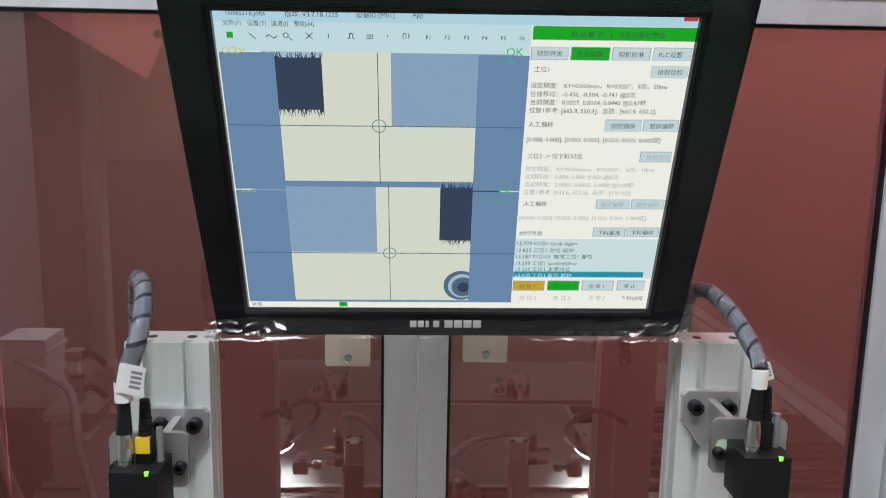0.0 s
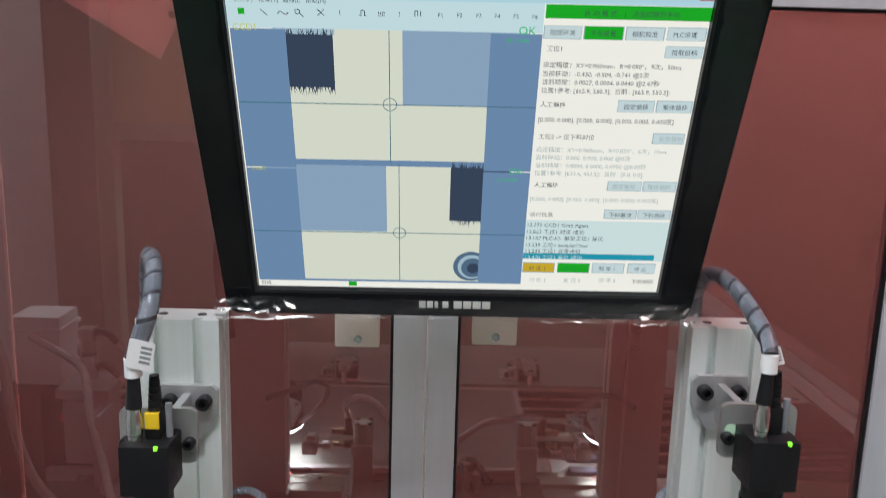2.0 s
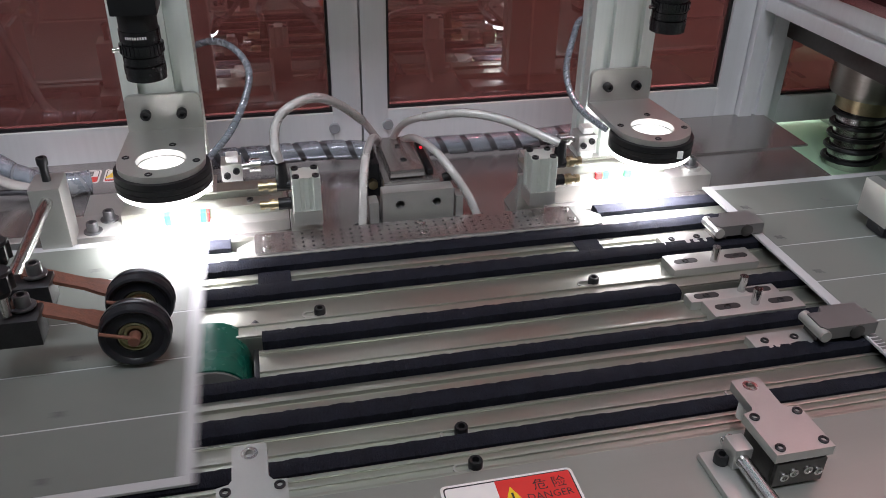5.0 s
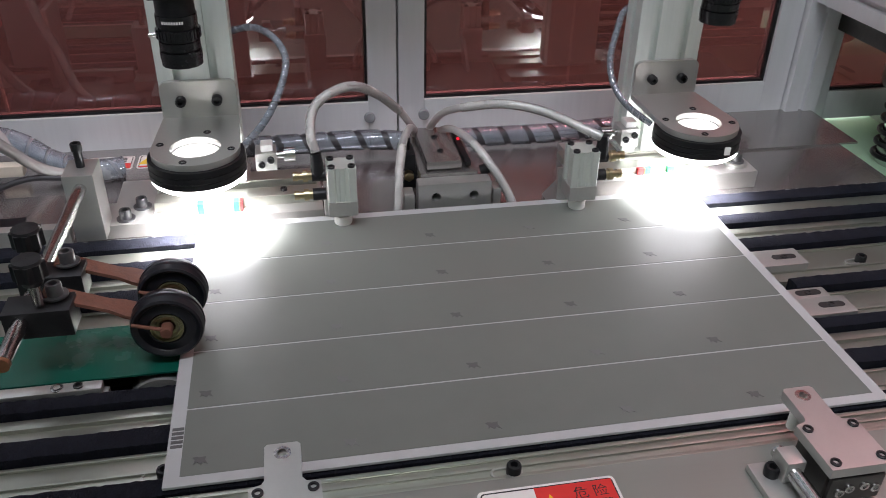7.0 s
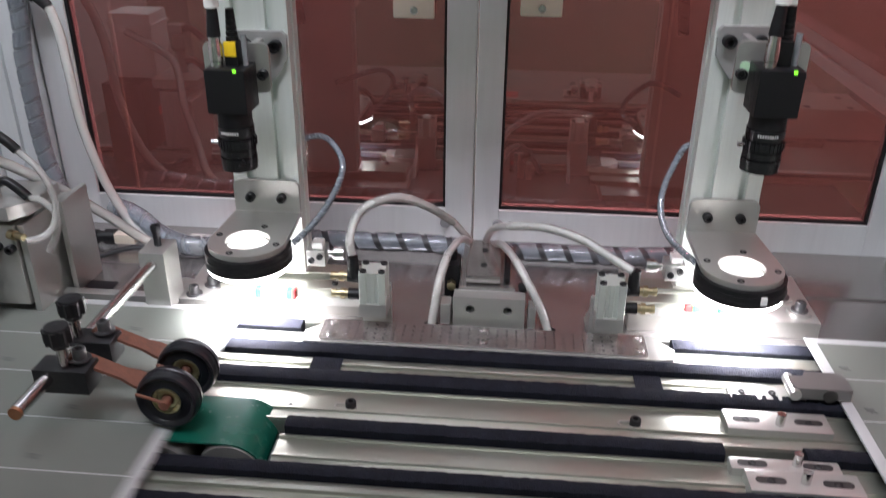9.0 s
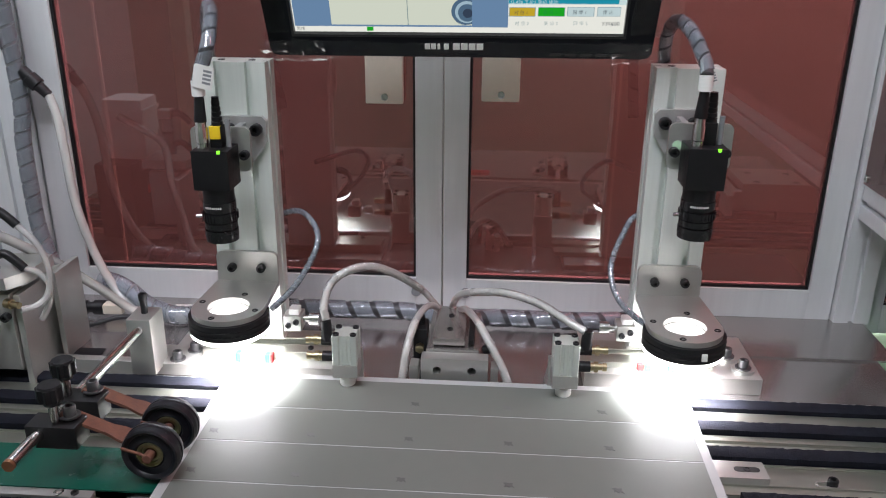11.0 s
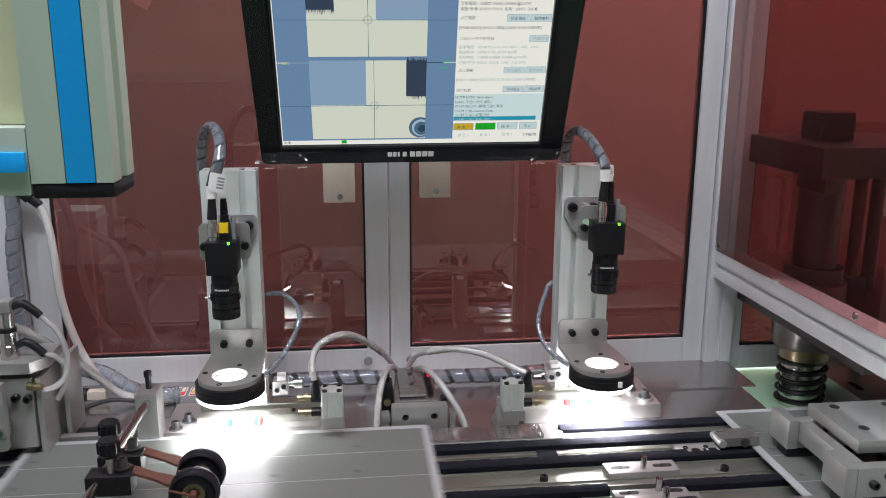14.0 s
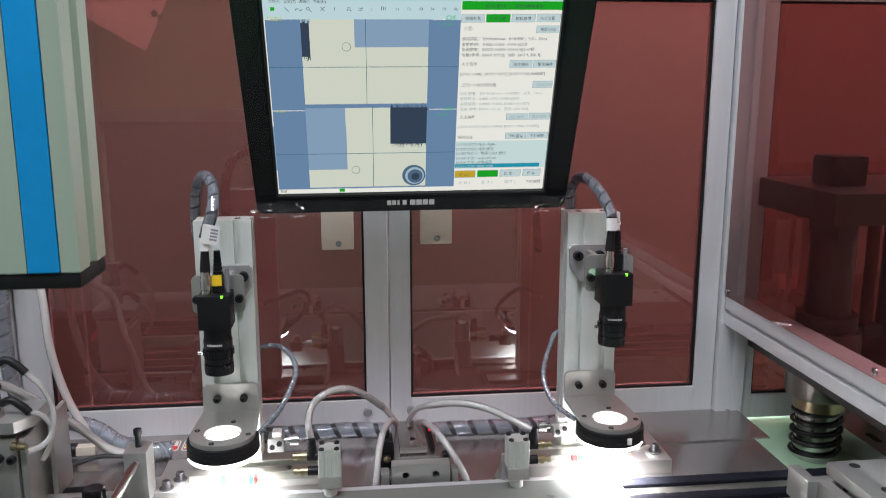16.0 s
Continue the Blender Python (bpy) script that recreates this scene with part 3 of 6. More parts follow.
def vision_camera(xc, yc, yb, ztop, zlens, bolt_dx, dark_top):
    v = thing("vision_camera", (xc, yc, zlens), "black industrial camera with a screw-in lens pointing down", "camera", "vision cameras")
    h = 0.0205
    part("body", box(B(), xc - h, xc + h, yc - h, yc + h, ztop - 0.045, ztop, 0.002), BLACK, v, "black camera housing")
    zc = ztop - 0.045
    k = (zc - zlens) / 0.063
    part("adapter", lathe(B(), (xc, yc, zc), (0, 0, -1), [(0.0002, 0), (0.0175, 0), (0.0175, 0.016 * k), (0.0002, 0.016 * k)], 36), BLACK, v)
    prof = [(0.0002, 0)]
    zz = 0
    for r, hh in ((0.0185, 0.010), (0.0172, 0.003), (0.0195, 0.009), (0.0172, 0.0025), (0.0185, 0.007), (0.0165, 0.002), (0.019, 0.0075), (0.0185, 0.006)):
        prof += [(r, zz * k), (r, (zz + hh) * k)]
        zz += hh
    prof += [(0.015, zz * k), (0.013, (zz - 0.006) * k), (0.0002, (zz - 0.006) * k)]
    lens = part("lens", lathe(B(), (xc, yc, zc - 0.016 * k), (0, 0, -1), prof, 40), LENS, v, "black ribbed lens with focus rings")
    bm = B()
    for i in range(30):
        a = 2 * math.pi * i / 30
        m = Matrix.Translation((xc, yc, zc - (0.016 + 0.0175) * k)) @ Matrix.Rotation(a, 4, "Z") @ Matrix.Translation((0.0196, 0, 0))
        bmesh.ops.create_cube(bm, size=1, matrix=m @ Matrix.Diagonal((0.0012, 0.0022, 0.008 * k, 1)))
    part("grip_ring", bm, LENS, lens, kind="stuff")
    bm = B()
    for i in range(9):
        m = Matrix.Translation((xc, yc, zc - (0.016 + 0.005) * k)) @ Matrix.Rotation(radians(-125 + i * 7), 4, "Z") @ Matrix.Translation((0.0186, 0, 0))
        bmesh.ops.create_cube(bm, size=1, matrix=m @ Matrix.Diagonal((0.0003, 0.0013, 0.0024, 1)))
    part("lens_print", bm, WHITE_LABEL, lens, "small white print marks", "stuff")
    part("lock_screw", cyl(B(), (xc - 0.018, yc - 0.004, zc - 0.034 * k), (xc - 0.026, yc - 0.006, zc - 0.034 * k), 0.0022, seg=12), STEEL, lens)
    # plugs on the top
    part("round_plug", lathe(B(), (xc - 0.010, yc - 0.008, ztop), (0, 0, 1), [(0.0002, 0), (0.006, 0), (0.006, 0.006), (0.0068, 0.007), (0.0068, 0.022), (0.0058, 0.024), (0.0058, 0.030), (0.0002, 0.030)], 20), STEEL, v, "bright knurled metal plug")
    part("plug_boot", cyl(B(), (xc - 0.010, yc - 0.008, ztop + 0.030), (xc - 0.009, yc - 0.008, ztop + 0.058), 0.0068, 0.005, 16), BLACK, v, "black cable boot")
    part("collar", cyl(B(), (xc - 0.009, yc - 0.008, ztop + 0.058), (xc - 0.009, yc - 0.008, ztop + 0.074), 0.0072, seg=16), NYLON, v, "white cable collar")
    part("data_plug", box(B(), xc - 0.003, xc + 0.010, yc - 0.004, yc + 0.012, ztop, ztop + 0.024, 0.0015), BLACK, v)
    if not dark_top:
        part("tag", box(B(), xc - 0.0025, xc + 0.0095, yc - 0.0055, yc + 0.0, ztop + 0.010, ztop + 0.024, 0.0006), YELLOW_LABEL, v, "yellow tag")
    bm = B()
    for i in range(5):
        cyl(bm, (xc + 0.004, yc + 0.004, ztop + 0.024 + i * 0.0055), (xc + 0.004, yc + 0.004, ztop + 0.028 + i * 0.0055), 0.0062 - i * 0.0004, seg=16)
    cyl(bm, (xc + 0.004, yc + 0.004, ztop + 0.024), (xc + 0.004, yc + 0.004, ztop + 0.055), 0.0042, seg=12)
    part("data_boot", bm, BLACK, v)
    part("side_screw", cyl(B(), (xc + 0.0155, yc + 0.004, ztop), (xc + 0.0155, yc + 0.004, ztop + 0.030), 0.003, seg=12), GREY_CABLE, v)
    part("led", box(B(), xc + 0.009, xc + 0.0125, yc - 0.0205, yc - 0.0185, ztop - 0.003, ztop + 0.0006), LED_GREEN, v, "small lit green lamp")
    # bracket plate behind the housing and the arm to the column
    bm = plate(B(), [rounded(xc - 0.034, xc + 0.034, ztop - 0.033, ztop + 0.018, 0.007)], 0, 0.005, Matrix.Translation((0, yc + h + 0.0055, 0)) @ FRONT)
    part("bracket", bm, MACHINED, v, "rounded aluminium bracket plate")
    sgn = 1 if bolt_dx > 0 else -1
    part("arm", box(B(), xc + sgn * 0.010 - 0.004, xc + sgn * 0.010 + 0.004, yc + h + 0.006, yb - 0.0065, ztop - 0.026, ztop + 0.012, 0.002), BRACKET, v, "aluminium bracket arm")
    foot = [(xc - sgn * 0.016, ztop - 0.036), (xc + sgn * 0.020, ztop - 0.036), (xc + sgn * 0.037, ztop - 0.012), (xc + sgn * 0.038, ztop + 0.014), (xc + sgn * 0.033, ztop + 0.019), (xc - sgn * 0.016, ztop + 0.019)]
    part("arm_foot", plate(B(), [foot], 0, 0.007, Matrix.Translation((0, yb, 0)) @ FRONT), BRACKET, v, "chamfered aluminium bracket foot on the column")
    for dx in (0.0265, -0.006):
        share("screw", SCREW, v, (xc + sgn * dx, yb - 0.007, ztop + 0.004), FRONT @ Matrix.Scale(1.3, 4))
    for dx in (-0.0275, 0.0275):
        share("screw", SCREW, v, (xc + dx, yc + h + 0.0005, ztop - 0.013), FRONT)
    return v


column(-0.2295, 0.745, -0.088, 0.268)
column(0.3010, 0.757, -0.088, 0.268)
ring_light(-0.230, 0.661, 0.7448, -0.006, 0.001)
lamp = ring_light(0.306, 0.665, 0.7568, -0.012, -0.004)
part("ring_label", box(B(), 0.3165, 0.3225, 0.6165, 0.6192, -0.0320, -0.0235, 0.0004), NYLON, lamp, "small white label")
vision_camera(-0.2295, 0.662, 0.7448, 0.187, 0.079, 0.033, 0)
right_camera = vision_camera(0.3020, 0.660, 0.7568, 0.203, 0.100, -0.033, 1)
part("sticker", cyl(B(), (0.2775, 0.6808, 0.197), (0.2775, 0.6804, 0.197), 0.0052, seg=24), BED_GREEN, right_camera, "round green sticker")

# ---- monitor ----
MON = pose(0.0335 * S, 0.736 * S, 0.3065 * S) @ pose(0, 0, 0, 21.65, -0.43, -0.37)
mon = thing("monitor", label="black flat-screen monitor, switched on, with cling film on its bezel", category="monitor", m=MON)
W2, SH = 0.1835, 0.2734
rim = [(-0.205, -0.027), (-0.211, -0.025), (-0.214, -0.019), (-0.222, SH + 0.024), (-0.219, SH + 0.031), (-0.212, SH + 0.034), (0.216, SH + 0.034), (0.223, SH + 0.031), (0.226, SH + 0.024), (0.217, -0.020), (0.214, -0.026), (0.207, -0.028)]
hole = [(-W2, 0.0), (-W2, SH), (W2, SH), (W2, 0.0)]
part("bezel", plate(B(), [rim, hole], 0, 0.036, Matrix.Translation((0, 0.030, 0)) @ FRONT), BLACK_GLOSS, mon, "glossy black bezel")
part("inner_lip", plate(B(), [[(-W2 - 0.003, -0.003), (-W2 - 0.003, SH + 0.003), (W2 + 0.003, SH + 0.003), (W2 + 0.003, -0.003)], hole], 0, 0.0012, Matrix.Translation((0, -0.0055, 0)) @ FRONT), BLACK, mon)
bm = B()
for i, w in enumerate((0.006, 0.0055, 0.003, 0.0055)):
    box(bm, -0.036 + i * 0.0072, -0.036 + i * 0.0072 + w, -0.0067, -0.0062, -0.0175, -0.0105)
for i in range(4):
    box(bm, -0.004 + i * 0.0088, 0.0035 + i * 0.0088, -0.0067, -0.0062, -0.018, -0.0100)
part("badge", bm, NYLON, mon, "plain white badge bars", "stuff")
for i in range(5):
    part("button", box(B(), 0.105 + i * 0.017, 0.117 + i * 0.017, -0.0075, -0.0062, -0.0245, -0.0215, 0.0006), BLACK, mon, "small black button")


def film_strip(x0, x1, z0, z1, n, m, amp):
    """Crumpled clear film over a piece of the bezel."""
    bm = B()
    rows = []
    for i in range(n + 1):
        row = []
        for j in range(m + 1):
            x, z = x0 + (x1 - x0) * i / n, z0 + (z1 - z0) * j / m
            q = noise.noise(Vector((x * 60, z * 90, 1.7))) + 0.6 * noise.noise(Vector((x * 170, z * 140, 4.1)))
            edge = 0.4 if j in (0, m) else 1.0
            row.append(bm.verts.new((x + 0.002 * q, -0.0075 - abs(q) * amp * edge, z + 0.0025 * noise.noise(Vector((x * 80, z * 50, 9))))))
        rows.append(row)
    for a, b in zip(rows, rows[1:]):
        for j in range(m):
            bm.faces.new((a[j], a[j + 1], b[j + 1], b[j]))
    part("film", bm, FILM, mon, "crumpled clear cling film")


film_strip(-0.216, 0.218, -0.031, -0.008, 70, 8, 0.0019)
film_strip(-0.221, -0.189, 0.002, SH + 0.022, 7, 44, 0.0035)
film_strip(0.190, 0.222, 0.002, SH + 0.022, 7, 44, 0.0030)
film_strip(-0.226, -0.150, -0.033, -0.006, 22, 9, 0.0050)
film_strip(0.165, 0.228, -0.033, -0.006, 20, 9, 0.0046)
film_strip(-0.20, 0.215, SH + 0.004, SH + 0.034, 60, 6, 0.004)
part("case", box(B(), -0.205, 0.209, 0.0302, 0.058, -0.016, SH + 0.020, 0.008), BLACK, mon, "black rear case")
bm = B()
box(bm, -0.05, 0.05, 0.0582, 0.075, 0.09, 0.19, 0.004)
box(bm, -0.02, 0.02, 0.075, 0.16, 0.12, 0.16, 0.004)
part("wall_mount", bm, BLACK, mon, "black mounting arm")
screen = part("screen", box(B(), -W2, W2, 0.0, 0.004, 0, SH), glow("screen_face", (0.80, 0.80, 0.74), 0.9), mon, "lit screen with a machine vision program")
UI_INK = glow("screen_ink", (0.045, 0.06, 0.08), 0.80)
UI_GREY = glow("screen_grey", (0.353, 0.440, 0.445), 0.80)
UI_GREY2 = glow("screen_dim_green", (0.017, 0.280, 0.053), 0.80)
UI_WHITE = glow("screen_white", (0.622, 0.770, 0.774), 0.80)
UI_BUTTON = glow("screen_button", (0.571, 0.700, 0.721), 0.80)
UI_EDGE = glow("screen_button_edge", (0.302, 0.420, 0.477), 0.80)
UI_TITLE = glow("screen_title", (0.437, 0.680, 0.784), 0.80)
UI_MENU = glow("screen_menu", (0.554, 0.740, 0.784), 0.80)
UI_GREEN = glow("screen_green", (0.013, 0.400, 0.021), 0.80)
UI_OK = glow("screen_bright_green", (0.042, 0.500, 0.159), 0.80)
UI_RED = glow("screen_red", (0.437, 0.060, 0.053), 0.80)
UI_YELLOW = glow("screen_yellow", (0.588, 0.620, 0.064), 0.80)
UI_TEAL = glow("screen_teal", (0.017, 0.300, 0.424), 0.80)
UI_BLUE = glow("screen_blue", (0.151, 0.260, 0.424), 0.80)
UI_PALE = glow("screen_pale_blue", (0.260, 0.380, 0.530), 0.80)
UI_PALE2 = glow("screen_mist", (0.378, 0.520, 0.615), 0.80)
UI_CREAM = glow("screen_cream", (0.69, 0.73, 0.62), 0.80)
UI_DARK = glow("screen_dark", (0.040, 0.060, 0.100), 0.80)
UI_DARK2 = glow("screen_slate", (0.084, 0.150, 0.233), 0.80)
UI_CROSS = glow("screen_cross", (0.050, 0.160, 0.212), 0.80)


def ui_xz(u, v):
    return -W2 + 2 * W2 * u, SH * (1 - v)


def ui_box(name, u0, v0, u1, v1, material, lift):
    (x0, z1), (x1, z0) = ui_xz(u0, v0), ui_xz(u1, v1)
    d = -0.00008 * lift
    return part(name, box(B(), x0, x1, d - 0.00006, d, z0, z1), material, screen)


def ui_text(words, u, v, material, size):
    x, z = ui_xz(u, v)
    cu = bpy.data.curves.new("text", "FONT")
    cu.body, cu.size, cu.align_x, cu.align_y, cu.resolution_u = words, size * SH * 0.84 * S, "LEFT", "CENTER", 2
    cu.materials.append(material)
    ob = new("text", cu)
    ob.parent = screen
    ob.matrix_basis = Matrix.Translation(Vector((x, -0.0009, z)) * S) @ FRONT
    return ob


def ui_disc(u, v, r, material, lift):
    x, z = ui_xz(u, v)
    return part("picture_disc", cyl(B(), (x, -0.00008 * lift, z), (x, -0.00008 * lift - 0.00006, z), r * SH, seg=40), material, screen)


def ui_ring(u, v, r, material, lift):
    x, z = ui_xz(u, v)
    bm = plate(B(), [circle(x, z, r * 2 * W2, 40), circle(x, z, r * 2 * W2 * 0.90, 40)], 0, 0.00005, Matrix.Translation((0, -0.00008 * lift, 0)) @ FRONT)
    return part("target_ring", bm, material, screen)


def ui_stroke(points, material=None):
    """A thin drawn line of an icon."""
    bm = B()
    for (ua, va), (ub, vb) in zip(points, points[1:]):
        a, b = Vector(ui_xz(ua, va)), Vector(ui_xz(ub, vb))
        n = Vector((a.y - b.y, b.x - a.x)).normalized() * 0.00032
        bm.faces.new([bm.verts.new((q.x, -0.00075, q.y)) for q in (a + n, b + n, b - n, a - n)])
    part("icon", bm, material or UI_INK, screen)


def ui_bristle(u0, v0, u1, v1):
    """The ragged fringe of a brush in the camera picture."""
    bm = B()
    (x0, z1), (x1, z0) = ui_xz(u0, v0), ui_xz(u1, v1)
    for i in range(110):
        x = x0 + (x1 - x0) * random.random()
        up = random.random() < 0.5
        zc, ln, lean = (z1 if up else z0), random.uniform(0.003, 0.009) * (1 if up else -1), random.uniform(-0.003, 0.003)
        vs = [bm.verts.new((min(max(q, x0), x1), -0.0005, zz)) for q, zz in ((x - 0.0005, zc - ln * 0.2), (x + 0.0005, zc - ln * 0.2), (x + lean, zc + ln))]
        bm.faces.new(vs)
    return part("picture_fringe", bm, UI_DARK, screen, kind="stuff")


ui_box("title_bar", 0, 0, 1, 0.034, UI_TITLE, 7)
ui_box("menu_bar", 0, 0.034, 0.655, 0.118, UI_MENU, 7)
ui_text("005ELITE.jobs", 0.027, 0.011, UI_INK, 0.0225)
ui_text("版本: V3.7.18.1225", 0.147, 0.013, UI_INK, 0.0225)
ui_text("设备ID:[M01]", 0.292, 0.013, UI_INK, 0.0225)
ui_text("App", 0.407, 0.011, UI_INK, 0.0225)
ui_text("文件(F)", 0.018, 0.039, UI_INK, 0.0200)
ui_text("设置(T)", 0.068, 0.040, UI_INK, 0.0200)
ui_text("通道(I)", 0.117, 0.040, UI_INK, 0.0200)
ui_text("帮助(H)", 0.164, 0.040, UI_INK, 0.0200)
ui_text("F1", 0.435, 0.073, UI_INK, 0.0200)
ui_text("F2", 0.474, 0.072, UI_INK, 0.0200)
ui_text("F3", 0.514, 0.072, UI_INK, 0.0200)
ui_text("F4", 0.552, 0.072, UI_INK, 0.0200)
ui_text("F5", 0.591, 0.072, UI_INK, 0.0200)
ui_text("F6", 0.630, 0.072, UI_INK, 0.0200)
ui_box("close_button", 0.969, -0.001, 0.999, 0.017, UI_RED, 8)
ui_box("icon", 0.024, 0.064, 0.037, 0.081, UI_GREEN, 8)
ui_text("1", 0.230, 0.072, UI_INK, 0.0225)
ui_text("!", 0.354, 0.073, UI_RED, 0.0225)
ui_stroke([(0.070, 0.066), (0.084, 0.083)])
ui_stroke([(0.105, 0.078), (0.110, 0.070), (0.116, 0.075), (0.121, 0.080), (0.127, 0.074)])
ui_stroke([(0.123, 0.079), (0.128, 0.074)], UI_RED)
ui_stroke([(0.146 + 0.0052 * math.cos(k * 0.7854), 0.071 + 0.0066 * math.sin(k * 0.7854)) for k in range(9)])
ui_stroke([(0.151, 0.076), (0.158, 0.085)])
for k in (-1, 1):
    ui_stroke([(0.187, 0.072 - 0.009 * k), (0.201, 0.072 + 0.009 * k)])
ui_stroke([(0.273, 0.078), (0.277, 0.078), (0.277, 0.064), (0.284, 0.064), (0.284, 0.078), (0.288, 0.078)])
ui_stroke([(0.312, 0.077), (0.326, 0.077)])
for k in range(4):
    ui_stroke([(0.3135 + 0.0037 * k, 0.073), (0.3135 + 0.0037 * k, 0.066)])
ui_stroke([(0.388, 0.077), (0.388, 0.062), (0.394, 0.062), (0.394, 0.077)])
ui_stroke([(0.400, 0.062), (0.400, 0.077)])
ui_box("mode_bar", 0.658, 0.036, 1.003, 0.075, UI_GREEN, 1)
ui_text("自 动 模 式    |   点击切换到手动", 0.737, 0.059, UI_INK, 0.0225)
ui_box("view", 0.003, 0.121, 0.655, 0.552, UI_BLUE, 1)
ui_box("view", 0.003, 0.556, 0.655, 0.975, UI_BLUE, 1)
ui_box("picture", 0.118, 0.103, 0.549, 0.523, UI_CREAM, 2)
ui_box("picture", 0.117, 0.543, 0.549, 0.968, UI_CREAM, 2)
target_top = [ui_box("picture_area", 0.362, 0.095, 0.625, 0.342, UI_PALE, 3)]
target_low = [ui_box("picture_area", 0.040, 0.543, 0.323, 0.779, UI_PALE, 3)]
ui_box("picture_area", 0.116, 0.543, 0.256, 0.700, UI_PALE, 3)
brush_top = [ui_box("picture_area", 0.090, 0.098, 0.220, 0.135, UI_PALE2, 3), ui_box("picture_area", 0.090, 0.135, 0.216, 0.291, UI_DARK, 4), ui_bristle(0.095, 0.138, 0.216, 0.288)]
brush_low = [ui_box("picture_area", 0.472, 0.543, 0.610, 0.733, UI_DARK, 4), ui_bristle(0.473, 0.547, 0.605, 0.729)]
wheel_low = [ui_disc(0.528, 0.908, 0.058, UI_DARK2, 3), ui_disc(0.531, 0.910, 0.047, UI_PALE2, 4), ui_disc(0.533, 0.913, 0.038, UI_DARK2, 5), ui_disc(0.534, 0.915, 0.020, UI_DARK, 6)]
for u0, v0, u1, v1 in ((0.003, 0.121, 0.118, 0.552), (0.003, 0.556, 0.117, 0.968), (0.547, 0.121, 0.655, 0.552), (0.547, 0.556, 0.655, 0.968), (0.003, 0.968, 0.655, 0.975)):
    ui_box("picture_side", u0, v0, u1, v1, UI_BLUE, 7)
ui_box("cross_line", 0.003, 0.3390, 0.655, 0.3416, UI_CROSS, 8)
ui_box("cross_line", 0.3331, 0.0963, 0.3349, 0.5304, UI_CROSS, 5)
target_top.append(ui_ring(0.334, 0.340, 0.0155, UI_CROSS, 6))
ui_box("cross_line", 0.003, 0.7806, 0.655, 0.7832, UI_CROSS, 8)
ui_box("cross_line", 0.3519, 0.5355, 0.3537, 0.9756, UI_CROSS, 5)
target_low.append(ui_ring(0.353, 0.782, 0.0155, UI_CROSS, 6))
ui_text("CCD1", 0.009, 0.117, UI_YELLOW, 0.0310)
ui_text("CCD2", 0.015, 0.556, UI_YELLOW, 0.0200)
ui_text("OK", 0.604, 0.112, UI_OK, 0.0400)
ui_text("OK", 0.604, 0.552, UI_OK, 0.0360)
ui_text("251/1548k", 0.581, 0.140, UI_OK, 0.0180)
ui_text("291/1484k", 0.579, 0.582, UI_OK, 0.0180)
ui_box("button_edge", 0.657, 0.095, 0.737, 0.133, UI_EDGE, 1)
ui_box("button", 0.659, 0.096, 0.736, 0.131, UI_BUTTON, 2)
ui_text("视频开关", 0.669, 0.115, UI_INK, 0.0220)
ui_box("button_edge", 0.741, 0.094, 0.825, 0.133, UI_EDGE, 1)
ui_box("button", 0.743, 0.095, 0.823, 0.132, UI_GREEN, 2)
ui_text("平台设置", 0.754, 0.115, UI_INK, 0.0220)
ui_box("button_edge", 0.829, 0.094, 0.911, 0.132, UI_EDGE, 1)
ui_box("button", 0.831, 0.096, 0.909, 0.131, UI_BUTTON, 2)
ui_text("相机校准", 0.842, 0.115, UI_INK, 0.0220)
ui_box("button_edge", 0.916, 0.093, 0.998, 0.131, UI_EDGE, 1)
ui_box("button", 0.917, 0.095, 0.996, 0.130, UI_BUTTON, 2)
ui_text("PLC设置", 0.928, 0.114, UI_INK, 0.0220)
ui_text("工位1", 0.666, 0.161, UI_INK, 0.0225)
ui_box("button_edge", 0.918, 0.147, 0.998, 0.182, UI_EDGE, 1)
ui_box("button", 0.919, 0.148, 0.997, 0.181, UI_BUTTON, 2)
ui_text("拾取目标", 0.931, 0.166, UI_INK, 0.0220)
ui_text("设定精度：XY=0.060mm，R=0.050°，9次，50ms", 0.661, 0.209, UI_INK, 0.0225)
ui_text("当前移动：-0.430, -0.504, -0.741 @2次", 0.661, 0.235, UI_INK, 0.0225)
ui_text("当前精度：0.0027, 0.0004, 0.0440 @2.47秒", 0.662, 0.260, UI_INK, 0.0225)
ui_text("位置1参考: [665.9, 550.3];  当前 : [665.9, 550.3];", 0.662, 0.286, UI_INK, 0.0225)
ui_text("人工偏移", 0.663, 0.330, UI_INK, 0.0225)
ui_box("button_edge", 0.834, 0.312, 0.915, 0.350, UI_EDGE, 1)
ui_box("button", 0.835, 0.314, 0.914, 0.349, UI_BUTTON, 2)
ui_text("固定偏移", 0.847, 0.333, UI_INK, 0.0220)
ui_box("button_edge", 0.919, 0.311, 0.998, 0.349, UI_EDGE, 1)
ui_box("button", 0.921, 0.313, 0.996, 0.348, UI_BUTTON, 2)
ui_text("整体偏移", 0.933, 0.332, UI_INK, 0.0220)
ui_text("[0.000, 0.000], [0.000, 0.000], [0.000, 0.000, 0.000度]", 0.661, 0.378, UI_INK, 0.0225)
ui_text("工位2 -> 仅下料对位", 0.666, 0.433, UI_INK, 0.0225)
ui_box("button_edge", 0.923, 0.415, 0.995, 0.450, UI_EDGE, 1)
ui_box("button", 0.925, 0.417, 0.994, 0.448, UI_BUTTON, 2)
ui_text("拾取目标", 0.937, 0.434, UI_GREY, 0.0220)
ui_text("设定精度：XY=0.060mm，R=0.050°，6次，10ms", 0.663, 0.476, UI_GREY, 0.0225)
